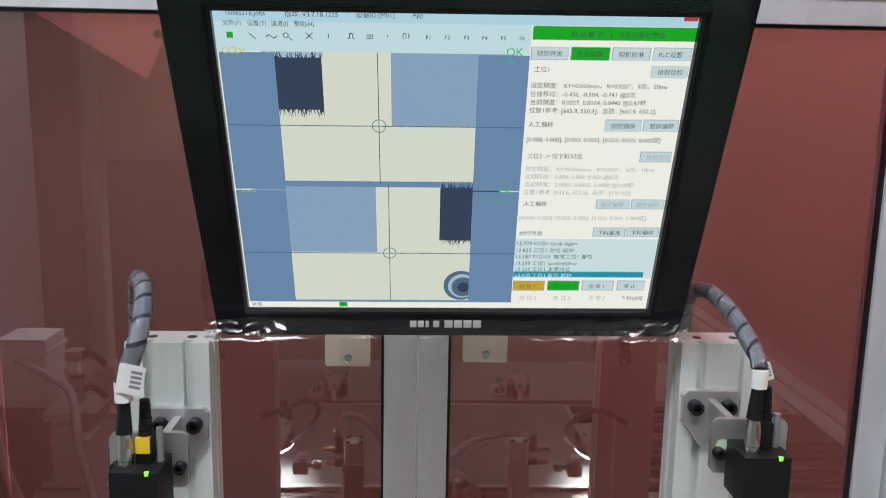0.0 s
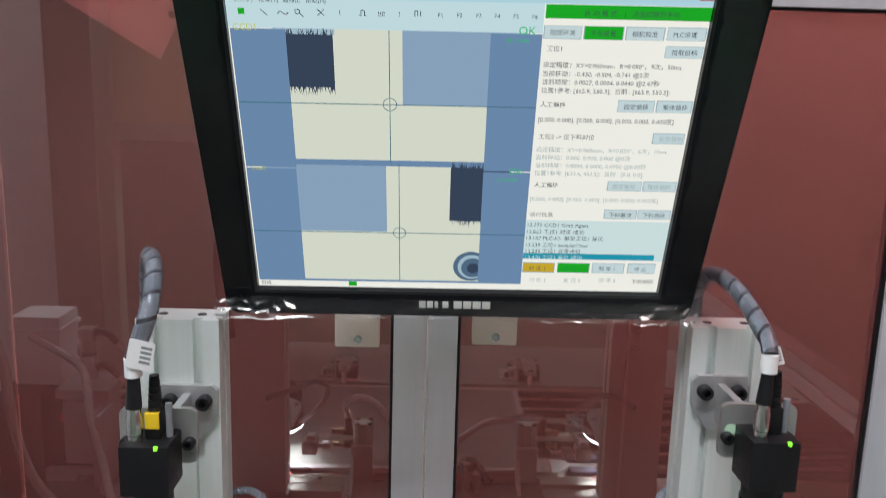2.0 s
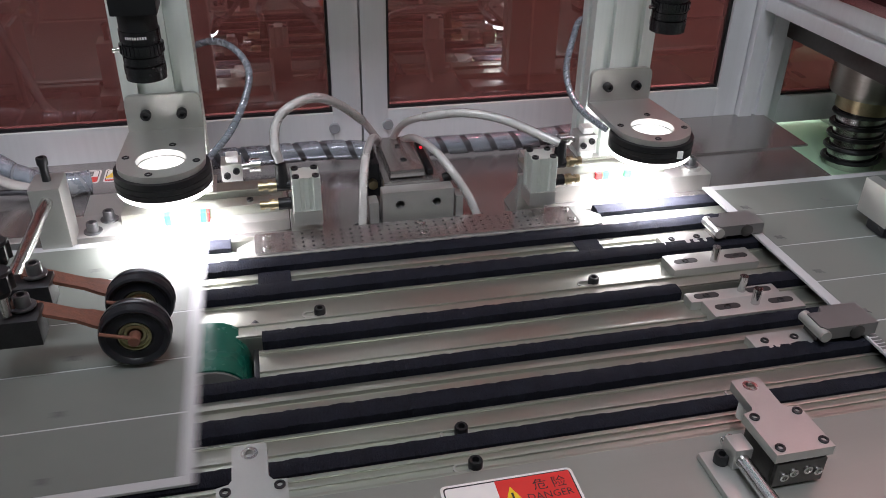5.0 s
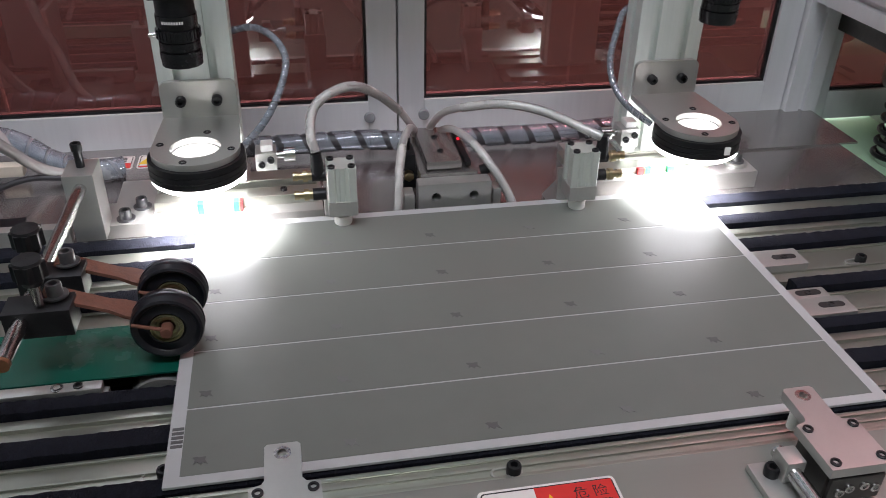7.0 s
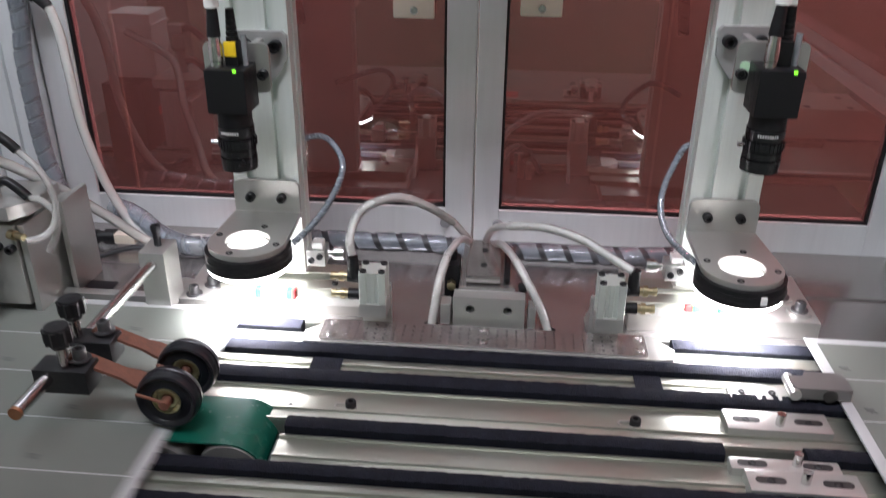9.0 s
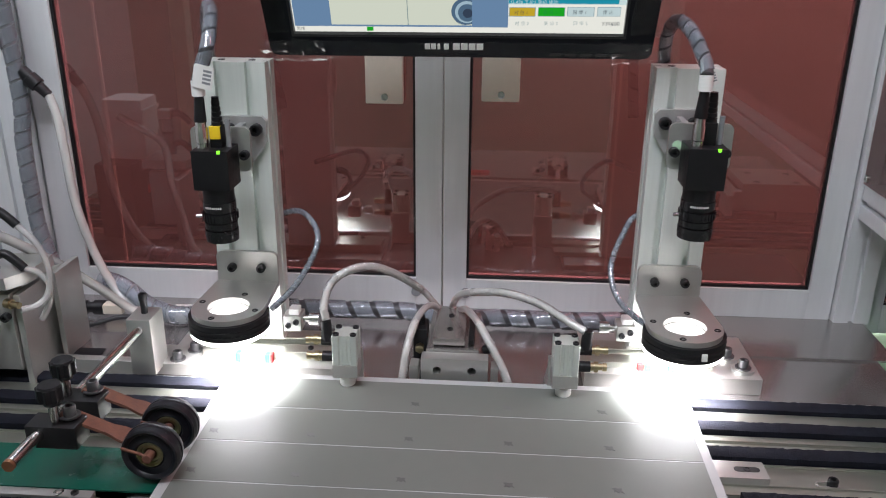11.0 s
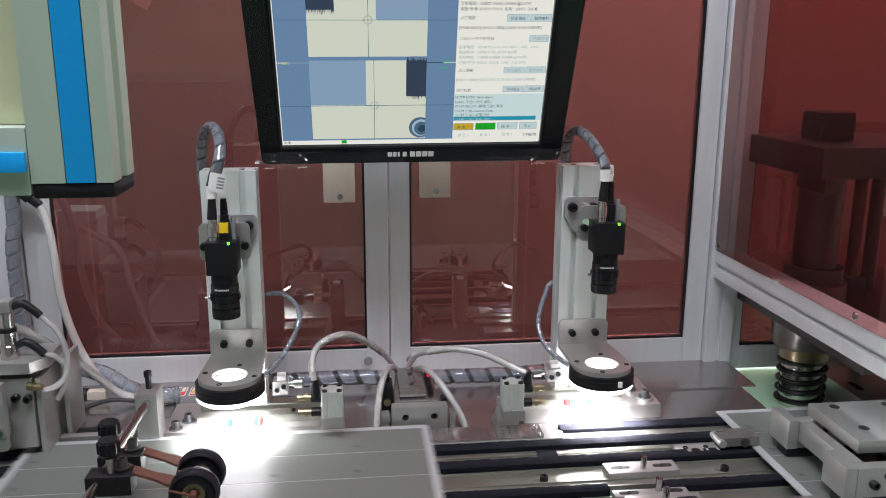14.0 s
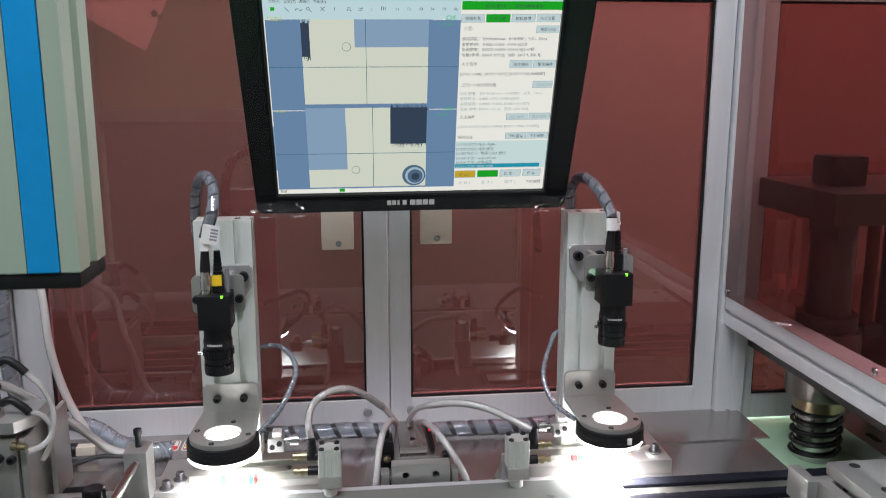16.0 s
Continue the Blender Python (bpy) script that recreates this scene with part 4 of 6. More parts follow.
ui_text("当前移动：0.000, 0.000, 0.000 @0次", 0.663, 0.502, UI_GREY, 0.0225)
ui_text("当前精度：0.0000, 0.0000, 0.0000 @0.00秒", 0.664, 0.529, UI_GREY, 0.0225)
ui_text("位置1参考: [633.6, 452.5];  当前 : [0.0, 0.0];", 0.664, 0.556, UI_GREY, 0.0225)
ui_text("人工偏移", 0.666, 0.597, UI_INK, 0.0225)
ui_box("button_edge", 0.837, 0.580, 0.917, 0.614, UI_EDGE, 1)
ui_box("button", 0.839, 0.581, 0.916, 0.612, UI_BUTTON, 2)
ui_text("固定偏移", 0.848, 0.599, UI_GREY, 0.0220)
ui_box("button_edge", 0.920, 0.579, 0.998, 0.614, UI_EDGE, 1)
ui_box("button", 0.922, 0.581, 0.996, 0.612, UI_BUTTON, 2)
ui_text("整体偏移", 0.931, 0.598, UI_GREY, 0.0220)
ui_text("[0.000, 0.000], [0.000, 0.000], [0.000, 0.000, 0.000度]", 0.659, 0.647, UI_GREY, 0.0225)
ui_text("运行信息", 0.662, 0.704, UI_INK, 0.0225)
ui_box("button_edge", 0.839, 0.682, 0.917, 0.716, UI_EDGE, 1)
ui_box("button", 0.841, 0.684, 0.915, 0.714, UI_BUTTON, 2)
ui_text("下料基准", 0.850, 0.701, UI_INK, 0.0220)
ui_box("button_edge", 0.919, 0.681, 0.998, 0.715, UI_EDGE, 1)
ui_box("button", 0.920, 0.683, 0.996, 0.713, UI_BUTTON, 2)
ui_text("下料偏移", 0.930, 0.700, UI_INK, 0.0220)
ui_box("log", 0.651, 0.725, 1.003, 0.876, UI_WHITE, 1)
ui_box("log_line", 0.656, 0.851, 0.978, 0.872, UI_TEAL, 2)
ui_text("12.770 CCD1 Grab Again", 0.657, 0.742, UI_INK, 0.0225)
ui_text("12.823 工位1 对位 成功", 0.657, 0.768, UI_INK, 0.0225)
ui_text("13.187 PLC-IO  触发工位1 复位", 0.657, 0.792, UI_INK, 0.0225)
ui_text("13.239 工位1 axisListClear", 0.657, 0.818, UI_INK, 0.0225)
ui_text("13.239 工位1 去零点位", 0.658, 0.842, UI_INK, 0.0225)
ui_text("13.470 工位1 复位 成功", 0.659, 0.866, UI_WHITE, 0.0225)
ui_box("button_edge", 0.657, 0.888, 0.736, 0.928, UI_EDGE, 1)
ui_box("button", 0.659, 0.890, 0.734, 0.925, glow("screen_amber", (0.58, 0.40, 0.03), 0.80), 2)
ui_text("对 位 1", 0.672, 0.910, UI_INK, 0.0220)
ui_box("button_edge", 0.743, 0.887, 0.823, 0.927, UI_EDGE, 1)
ui_box("button", 0.744, 0.889, 0.821, 0.925, UI_GREEN, 2)
ui_text("复 位 1", 0.758, 0.909, UI_GREY2, 0.0220)
ui_box("button_edge", 0.829, 0.886, 0.909, 0.926, UI_EDGE, 1)
ui_box("button", 0.831, 0.888, 0.907, 0.924, UI_BUTTON, 2)
ui_text("回 零 1", 0.845, 0.908, UI_INK, 0.0220)
ui_box("button_edge", 0.917, 0.885, 0.986, 0.925, UI_EDGE, 1)
ui_box("button", 0.919, 0.888, 0.985, 0.923, UI_BUTTON, 2)
ui_text("停 止", 0.933, 0.907, UI_INK, 0.0220)
ui_text("对 位 2", 0.675, 0.957, UI_GREY, 0.0225)
ui_text("复 位 2", 0.761, 0.956, UI_GREY, 0.0225)
ui_text("回 零 2", 0.849, 0.955, UI_GREY, 0.0225)
ui_text("下料拍照", 0.931, 0.957, UI_INK, 0.0225)
ui_text("就绪", 0.007, 0.986, UI_INK, 0.0200)
ui_box("status_box", 0.225, 0.976, 0.245, 0.994, UI_GREEN, 8)
ui_box("status_bar", 0.272, 0.979, 0.510, 0.979, UI_GREY, 8)


# ---- boards on the conveyor ----
def board():
    b = thing("circuit_board_panel", (0.038, 0.49, -0.1035), "white-edged grey circuit board panel with five printed strips", "circuit board", "boards on the conveyor")
    x0, x1, y0, y1 = -0.241, 0.317, 0.308, 0.673
    part("substrate", box(B(), x0, x1, y0, y1, -0.1035, -0.1010, 0.0004), WHITE_COAT, b, "white lacquered substrate")
    ys = (0.3165, 0.385, 0.4555, 0.526, 0.5955, 0.662)
    for i, (a, c) in enumerate(zip(ys, ys[1:])):
        part("strip", box(B(), x0 + 0.011, x1 - 0.010, a + (0.0009 if i else 0), c - (0.0009 if i < 4 else 0), -0.1012, -0.1007), GREY_COAT, b, "grey coated board strip")
    shape = [(-0.006, -0.004), (-0.003, -0.0015), (0.001, -0.005), (0.003, -0.002), (0.008, -0.005), (0.005, 0.0), (0.006, 0.004), (-0.001, 0.0035), (-0.003, 0.0045), (-0.0075, 0.004), (-0.005, 0.001)]
    for k, (mm, mt) in enumerate((("dark", MARK), ("faint", MARK_FAINT))):
        me = mesh_of("mark", plate(B(), [[(0.72 * x, 0.85 * y) for x, y in shape]], 0, 0.0003), mt)
        for i in range(5):
            for j in range(5):
                weak = (i % 2 == 1 and i + j in (3, 4, 7, 1)) or (i == 1)
                if weak == bool(k):
                    share("mark", me, b, (-0.217 + 0.1072 * i, 0.3297 + 0.0712 * j, -0.1006))
    bm = B()
    for j in range(5):
        box(bm, x0 + 0.002, x0 + 0.0105, 0.345 + j * 0.0045, 0.348 + j * 0.0045, -0.1011, -0.1007)
    part("edge_print", bm, MARK, b, "small grey edge print")
    return b


boards = [board()]
for i in range(4):
    boards.append(copy_thing(boards[0], boards[0].matrix_basis.copy()))

# ---- deck: bases, cylinders, slide unit ----
def base_block(x0, x1, y0, y1, z1, label):
    return thing("base_block", ((x0 + x1) / 2, (y0 + y1) / 2, -0.12), label, "base block", "column bases")


b = base_block(-0.335, -0.10, 0.70, 0.80, -0.088, "aluminium slide base under the ring lamp column")
part("plate", box(B(), -0.335, -0.108, 0.697, 0.80, -0.12, -0.106, 0.0015), MACHINED, b)
part("slide_rail", box(B(), -0.29, -0.112, 0.716, 0.738, -0.106, -0.094, 0.0015), ALU_X, b)
part("slide_rail", box(B(), -0.29, -0.112, 0.748, 0.772, -0.106, -0.090, 0.0015), ALU_X, b)
part("carriage", box(B(), -0.272, -0.187, 0.742, 0.79, -0.0898, -0.088, 0.0006), MACHINED, b)
for x, y in ((-0.150, 0.727), (-0.150, 0.760)):
    share("screw", SCREW_S, b, (x, y, -0.094))
part("terminal_strip", box(B(), -0.243, -0.197, 0.7060, 0.7155, -0.1055, -0.0945, 0.001), NYLON, b, "white terminal strip")
for x0, x1, mt in ((-0.2435, -0.2365, mat("green_sticker", (0.01, 0.17, 0.05), 0.5)), (-0.2055, -0.1985, mat("green_sticker_end", (0.01, 0.17, 0.05), 0.5)), (-0.1985, -0.1955, mat("red_sticker_end", (0.38, 0.02, 0.02), 0.5))):
    part("stripe", box(B(), x0, x1, 0.7055, 0.7158, -0.1060, -0.0940, 0.0005), mt, b, "small coloured end cap")
b = base_block(0.195, 0.415, 0.70, 0.80, -0.088, "aluminium slide base under the ring lamp column")
part("plate", box(B(), 0.20, 0.417, 0.700, 0.815, -0.12, -0.098, 0.0015), MACHINED, b)
part("slide_rail", box(B(), 0.185, 0.36, 0.716, 0.738, -0.098, -0.090, 0.0015), ALU_X, b)
part("slide_rail", box(B(), 0.185, 0.36, 0.752, 0.776, -0.098, -0.090, 0.0015), ALU_X, b)
part("carriage", box(B(), 0.258, 0.345, 0.754, 0.80, -0.0898, -0.088, 0.0006), MACHINED, b)
for x, y in ((0.385, 0.752), (0.398, 0.722)):
    part("clamp_lug", plate(B(), [circle(x, y, 0.014, 24)], -0.098, -0.094), MACHINED, b)
    share("screw", SCREW_W, b, (x, y, -0.094))
for x, mt in ((0.266, mat("red_sticker", (0.38, 0.02, 0.02), 0.5)), (0.2745, mat("green_sticker_pale", (0.02, 0.22, 0.07), 0.5)), (0.304, mat("green_sticker_small", (0.02, 0.22, 0.07), 0.5))):
    part("stripe", box(B(), x, x + 0.008, 0.7100, 0.7158, -0.0978, -0.0895, 0.0005), mt, b, "small coloured sticker")

# side blocks next to the ring lamps
for x0, y0, s in ((-0.176, 0.70, 1), (0.236, 0.706, -1)):
    sb = thing("sensor_block", (x0 + 0.012, y0 + 0.02, -0.062), "machined aluminium sensor block with a bright plug", "sensor block", "sensor blocks")
    part("body", box(B(), x0, x0 + 0.022, y0, y0 + 0.026, -0.056, -0.036, 0.0015), MACHINED, sb)
    part("cap", box(B(), x0 + 0.006, x0 + 0.019, y0 + 0.004, y0 + 0.020, -0.0358, -0.028, 0.002), NYLON, sb)
    xp = x0 + (0.022 if s > 0 else 0)
    part("plug", lathe(B(), (xp, y0 + 0.015, -0.045), (s, 0, 0), [(0.0002, 0), (0.004, 0), (0.004, 0.008), (0.008, 0.008), (0.008, 0.020), (0.0002, 0.020)], 18), STEEL, sb, "bright metal plug")
    share("screw", SCREW_S, sb, (x0 + 0.006, y0, -0.048), FRONT)
    share("screw", SCREW_S, sb, (x0 + 0.016, y0, -0.043), FRONT)


def air_cylinder(xc, yc, ztop, side):
    c = thing("air_cylinder", (xc, yc, -0.12), "compact silver pneumatic cylinder with brass fittings", "air cylinder", "hold-down cylinders")
    bm = B()
    r, g = 0.0148, 0.0022
    side_cut = [(-0.0075, 0), (-0.0060, g), (-0.0030, g), (-0.0022, 0.0014), (0.0022, 0.0014), (0.0030, g), (0.0060, g), (0.0075, 0)]
    ring = []
    for k in range(4):
        turn = Matrix.Rotation(k * math.pi / 2, 2)
        ring += [turn @ Vector((-r + 0.0008, -r)), *(turn @ Vector((q, -r + e)) for q, e in side_cut), turn @ Vector((r - 0.0008, -r))]
    plate(bm, [[(xc + q.x, yc + q.y) for q in ring]], -0.069, ztop)
    part("barrel", bm, BARREL, c)
    part("foot", box(B(), xc - 0.0152, xc + 0.0152, yc - 0.0152, yc + 0.0152, -0.0855, -0.0692, 0.001), MACHINED, c)
    part("stand", box(B(), xc - 0.018, xc + 0.016, yc + 0.0178, yc + 0.024, -0.1198, -0.062, 0.001), MACHINED, c, "aluminium stand plate")
    part("gusset", plate(B(), [[(0, 0), (0.045, 0), (0, 0.042)]], 0, 0.005, Matrix.Translation((xc - 0.018, yc + 0.0242, -0.1196)) @ pose(0, 0, 0, 90, 0, 90)), MACHINED, c, "triangular aluminium gusset")
    for dx in (-0.0102, 0.0102):
        for dy in (-0.0102, 0.0102):
            share("screw", SCREW_S, c, (xc + dx, yc + dy, ztop - 0.0005))
    for z in (ztop - 0.014, ztop - 0.036):
        part("elbow", cyl(B(), (xc + side * 0.016, yc + 0.004, z), (xc + side * 0.030, yc + 0.004, z), 0.0065, seg=16), BLACK, c, "black elbow fitting")
        part("fitting", lathe(B(), (xc + side * 0.030, yc + 0.004, z), (side, 0, 0), [(0.0002, 0), (0.005, 0), (0.005, 0.004), (0.0065, 0.004), (0.0065, 0.009), (0.004, 0.009), (0.004, 0.014), (0.005, 0.014), (0.005, 0.019), (0.0002, 0.019)], 14), BRASS, c, "brass fitting")
    part("riser", cyl(B(), (xc + side * 0.0235, yc + 0.004, ztop - 0.014), (xc + side * 0.0245, yc + 0.006, ztop + 0.010), 0.0072, 0.006, 16), BLACK, c, "black tube socket")
    pl = part("plunger", lathe(B(), (xc, yc, -0.1006), (0, 0, 1), [(0.0002, 0), (0.009, 0), (0.0095, 0.001), (0.0095, 0.0100), (0.004, 0.0100), (0.004, 0.030), (0.0002, 0.030)], 24), NYLON, c, "white nylon plunger")
    return pl


plungers = [air_cylinder(-0.089, 0.656, -0.031, -1), air_cylinder(0.170, 0.652, -0.029, 1)]

su = thing("slide_unit", (0.038, 0.72, -0.12), "small pneumatic slide unit with a two-hole front block", "slide unit")
bm = plate(B(), [rounded(-0.003, 0.080, -0.1195, -0.0785, 0.001, 2), circle(0.017, -0.0945, 0.0052), circle(0.060, -0.0945, 0.0052)], 0, 0.018, Matrix.Translation((0, 0.703, 0)) @ FRONT)
part("front_block", bm, MACHINED, su, "satin aluminium front block with two dark holes")
# black sheet painting the shade inside the two holes
part("hole_shade_backing", box(B(), 0.008, 0.070, 0.700, 0.7028, -0.104, -0.085), INK_AND_HOLE, su)
part("shoulder", box(B(), -0.018, -0.0065, 0.690, 0.71, -0.1195, -0.092, 0.002), MACHINED, su)
part("shoulder", box(B(), 0.0835, 0.093, 0.690, 0.71, -0.1195, -0.092, 0.002), MACHINED, su)
part("body", box(B(), 0.002, 0.068, 0.7035, 0.815, -0.1195, -0.0745, 0.002), STEEL_DECK, su, "satin aluminium slide body")
part("table", box(B(), 0.010, 0.050, 0.708, 0.805, -0.0718, -0.062, 0.0015), STEEL_DECK, su, "grey slide table")
part("table_edge", box(B(), 0.0545, 0.0615, 0.712, 0.80, -0.0718, -0.066, 0.001), BLACK, su, "black sensor strip")
part("led", box(B(), 0.0572, 0.0600, 0.772, 0.777, -0.0659, -0.0650), LED_RED, su, "small lit red lamp")
for x, y in ((0.030, 0.735), (0.030, 0.775)):
    share("screw", SCREW_S, su, (x, y, -0.0635))
part("valve", box(B(), -0.017, 0.001, 0.730, 0.765, -0.105, -0.062, 0.003), BLACK, su, "black speed controller")
part("valve_screw", cyl(B(), (-0.008, 0.748, -0.062), (-0.008, 0.748, -0.050), 0.005, seg=16), BLACK, su)
part("valve_nut", cyl(B(), (-0.008, 0.722, -0.086), (-0.008, 0.731, -0.086), 0.006, seg=6), BRASS, su)
part("stop_screw", cyl(B(), (0.074, 0.715, -0.080), (0.088, 0.712, -0.074), 0.006, seg=14), BLACK, su)


# ---- tubes and cables ----
def hose(name, points, r, material, label, category, wrap=None, group="", band=None):
    h = thing(name, points[0], label, category, group)
    part("hose", tube(B(), points, r), material, h)
    if wrap:
        part("spiral_wrap", spiral(B(), points, r * 1.02, wrap[0], wrap[1]), band or WRAP, h, "clear plastic spiral wrap", "stuff")
    return h


L1 = [(-0.1135, 0.662, -0.020), (-0.117, 0.668, -0.004), (-0.113, 0.690, 0.014), (-0.096, 0.699, 0.027), (-0.068, 0.720, 0.027), (-0.038, 0.750, 0.004), (-0.011, 0.781, -0.028), (0.010, 0.800, -0.062), (0.026, 0.822, -0.086)]
R1 = [(0.1915, 0.656, -0.020), (0.168, 0.672, -0.012), (0.136, 0.699, -0.004), (0.096, 0.720, -0.002), (0.057, 0.750, -0.016), (0.036, 0.781, -0.038), (0.024, 0.822, -0.086)]
L2 = [(-0.028, 0.680, -0.117), (-0.025, 0.690, -0.098), (-0.022, 0.705, -0.074), (-0.014, 0.735, -0.052), (0.001, 0.775, -0.048), (0.018, 0.825, -0.085)]
R2 = [(0.108, 0.680, -0.117), (0.100, 0.690, -0.096), (0.084, 0.705, -0.070), (0.067, 0.732, -0.052), (0.048, 0.775, -0.052), (0.030, 0.828, -0.085)]
for pts in (L1, R1, L2, R2):
    h = hose("air_tube", pts, 0.0045, TUBE, "milky spiral-wrapped air tube in an arch", "air tube", group="air tubes")
    part("spiral_wrap", spiral(B(), pts[:-2], 0.0047, 0.012, 0.0114), RIDGE, h, "milky plastic spiral wrap", "stuff")
for pts in (L2, R2):
    g = thing("tube_socket", pts[0], "black tube socket on the deck", "socket", "tube sockets")
    part("collar", lathe(B(), (pts[0][0], pts[0][1], -0.12), (0, 0, 1), [(0.0065, 0), (0.0095, 0), (0.0095, 0.005), (0.0065, 0.005)], 20), BLACK, g)
CL = [(-0.186, 0.685, -0.020), (-0.161, 0.699, 0.003), (-0.142, 0.720, 0.032), (-0.136, 0.739, 0.056), (-0.150, 0.760, 0.073), (-0.175, 0.790, 0.073), (-0.215, 0.796, 0.060)]
CR = [(0.265, 0.695, -0.026), (0.240, 0.710, -0.008), (0.229, 0.730, 0.010), (0.229, 0.750, 0.032), (0.243, 0.775, 0.058), (0.263, 0.800, 0.076), (0.30, 0.806, 0.06)]
for pts in (CL, CR):
    hose("lamp_cable", pts, 0.0034, GREY_CABLE, "thin grey lamp cable in clear spiral wrap", "cable", (0.009, 0.0075), group="ring lamp cables")
BL = [(-0.30, 0.862, -0.100), (-0.179, 0.859, -0.098), (-0.122, 0.859, -0.098), (-0.065, 0.859, -0.097), (-0.015, 0.855, -0.098), (0.028, 0.840, -0.100)]
BR = [(0.028, 0.840, -0.101), (0.080, 0.859, -0.103), (0.139, 0.859, -0.103), (0.213, 0.859, -0.103), (0.30, 0.870, -0.103)]
for pts in (BL, BR):
    hose("cable_bundle", pts, 0.0115, CABLE, "thick dark cable bundle in clear spiral wrap on the deck", "cable bundle", (0.034, 0.0255), group="cable bundles")
KL = [(-0.2385, 0.654, 0.260), (-0.232, 0.655, 0.278), (-0.226, 0.660, 0.298), (-0.228, 0.680, 0.318), (-0.237, 0.710, 0.330), (-0.250, 0.739, 0.331), (-0.263, 0.770, 0.317), (-0.272, 0.792, 0.287), (-0.274, 0.802, 0.240), (-0.26, 0.806, 0.15)]
KR = [(0.293, 0.652, 0.276), (0.294, 0.662, 0.286), (0.292, 0.675, 0.294), (0.289, 0.700, 0.308), (0.285, 0.730, 0.318), (0.280, 0.760, 0.321), (0.278, 0.795, 0.305), (0.280, 0.812, 0.264), (0.29, 0.816, 0.15)]
for pts, tilt in ((KL, 12), (KR, -20)):
    h = hose("camera_cable", pts, 0.0070, CABLE, "black camera cable in clear spiral wrap, arched over the column", "cable", (0.021, 0.0172), group="camera cables")
    x, y, z = pts[1]
    m = Matrix.Translation((x + 0.004, y - 0.0092, z - 0.012)) @ pose(0, 0, 0, 0, tilt, 0) @ FRONT @ Matrix.Scale(0.70 if tilt > 0 else 0.45, 4)
    part("tag", plate(B(), [rounded(-0.017, 0.014, -0.018, 0.018, 0.003)], 0, 0.0006, m), WHITE_LABEL, h, "white paper cable tag with unreadable print")
    bm = B()
    for i in range(4):
        plate(bm, [[(-0.002, -0.010 + i * 0.006), (0.011, -0.010 + i * 0.006), (0.011, -0.0065 + i * 0.006), (-0.002, -0.0065 + i * 0.006)]], 0.0007, 0.0009, m)
    part("tag_print", bm, GREY_CABLE, h, "grey print bars")

# left corner hoses
hose("air_hose", [(-0.541, 0.893, 0.197), (-0.531, 0.888, 0.165), (-0.525, 0.882, 0.120), (-0.520, 0.880, 0.045), (-0.500, 0.875, -0.030), (-0.467, 0.860, -0.082), (-0.430, 0.840, -0.106), (-0.40, 0.835, -0.112)], 0.0064, HOSE, "milky air hose hanging down to the deck", "air hose", group="air hoses")
hose("air_hose", [(-0.60, 0.66, 0.10), (-0.522, 0.685, 0.067), (-0.500, 0.705, 0.045), (-0.480, 0.745, 0.005), (-0.452, 0.781, -0.042), (-0.425, 0.815, -0.090), (-0.385, 0.83, -0.111)], 0.0064, HOSE, "milky air hose hanging down to the deck", "air hose", group="air hoses")
hose("cable_bundle", [(-0.600, 0.893, 0.9), (-0.590, 0.893, 0.45), (-0.582, 0.892, 0.205), (-0.589, 0.892, 0.133), (-0.590, 0.892, 0.057), (-0.587, 0.890, 0.000), (-0.566, 0.880, -0.060), (-0.54, 0.875, -0.107)], 0.010, GREY_CABLE, "grey cable bundle in clear spiral wrap along the corner post", "cable bundle", (0.024, 0.020), group="cable bundles")
hose("cable_bundle", [(-0.50, 0.885, -0.075), (-0.46, 0.87, -0.080), (-0.42, 0.85, -0.098), (-0.37, 0.83, -0.104), (-0.34, 0.84, -0.106)], 0.012, GREY_CABLE, "grey cable bundle in clear spiral wrap on the deck", "cable bundle", (0.026, 0.022), group="cable bundles")
hose("black_cable", [(-0.53, 0.80, -0.112), (-0.49, 0.79, -0.108), (-0.44, 0.81, -0.100), (-0.39, 0.82, -0.108)], 0.0035, CABLE, "thin black cable lying on the deck", "cable")
pg = thing("cable_plug", (-0.50, 0.845, -0.12), "black plugs with a cream connector on the deck", "plug")
part("plug", lathe(B(), (-0.53, 0.85, -0.106), (1, 0.05, 0), [(0.0002, 0), (0.010, 0), (0.010, 0.020), (0.008, 0.021), (0.008, 0.030), (0.011, 0.031), (0.011, 0.045), (0.0002, 0.045)], 18), BLACK, pg)
part("connector", box(B(), -0.484, -0.455, 0.842, 0.858, -0.112, -0.098, 0.002), CREAM_BOX, pg)
bkt = thing("deck_bracket", (-0.46, 0.74, -0.12), "low steel bracket plate on the deck", "bracket")
part("plate", box(B(), -0.52, -0.40, 0.70, 0.78, -0.12, -0.108, 0.0015), STEEL_DECK, bkt)
part("lip", box(B(), -0.62, -0.372, 0.685, 0.698, -0.12, -0.100, 0.0015), MACHINED, bkt)
share("screw", SCREW_P, bkt, (-0.475, 0.755, -0.108))
part("pad", box(B(), -0.505, -0.425, 0.7015, 0.728, -0.1080, -0.1062, 0.0005), RUBBER, bkt, "black rubber pad")

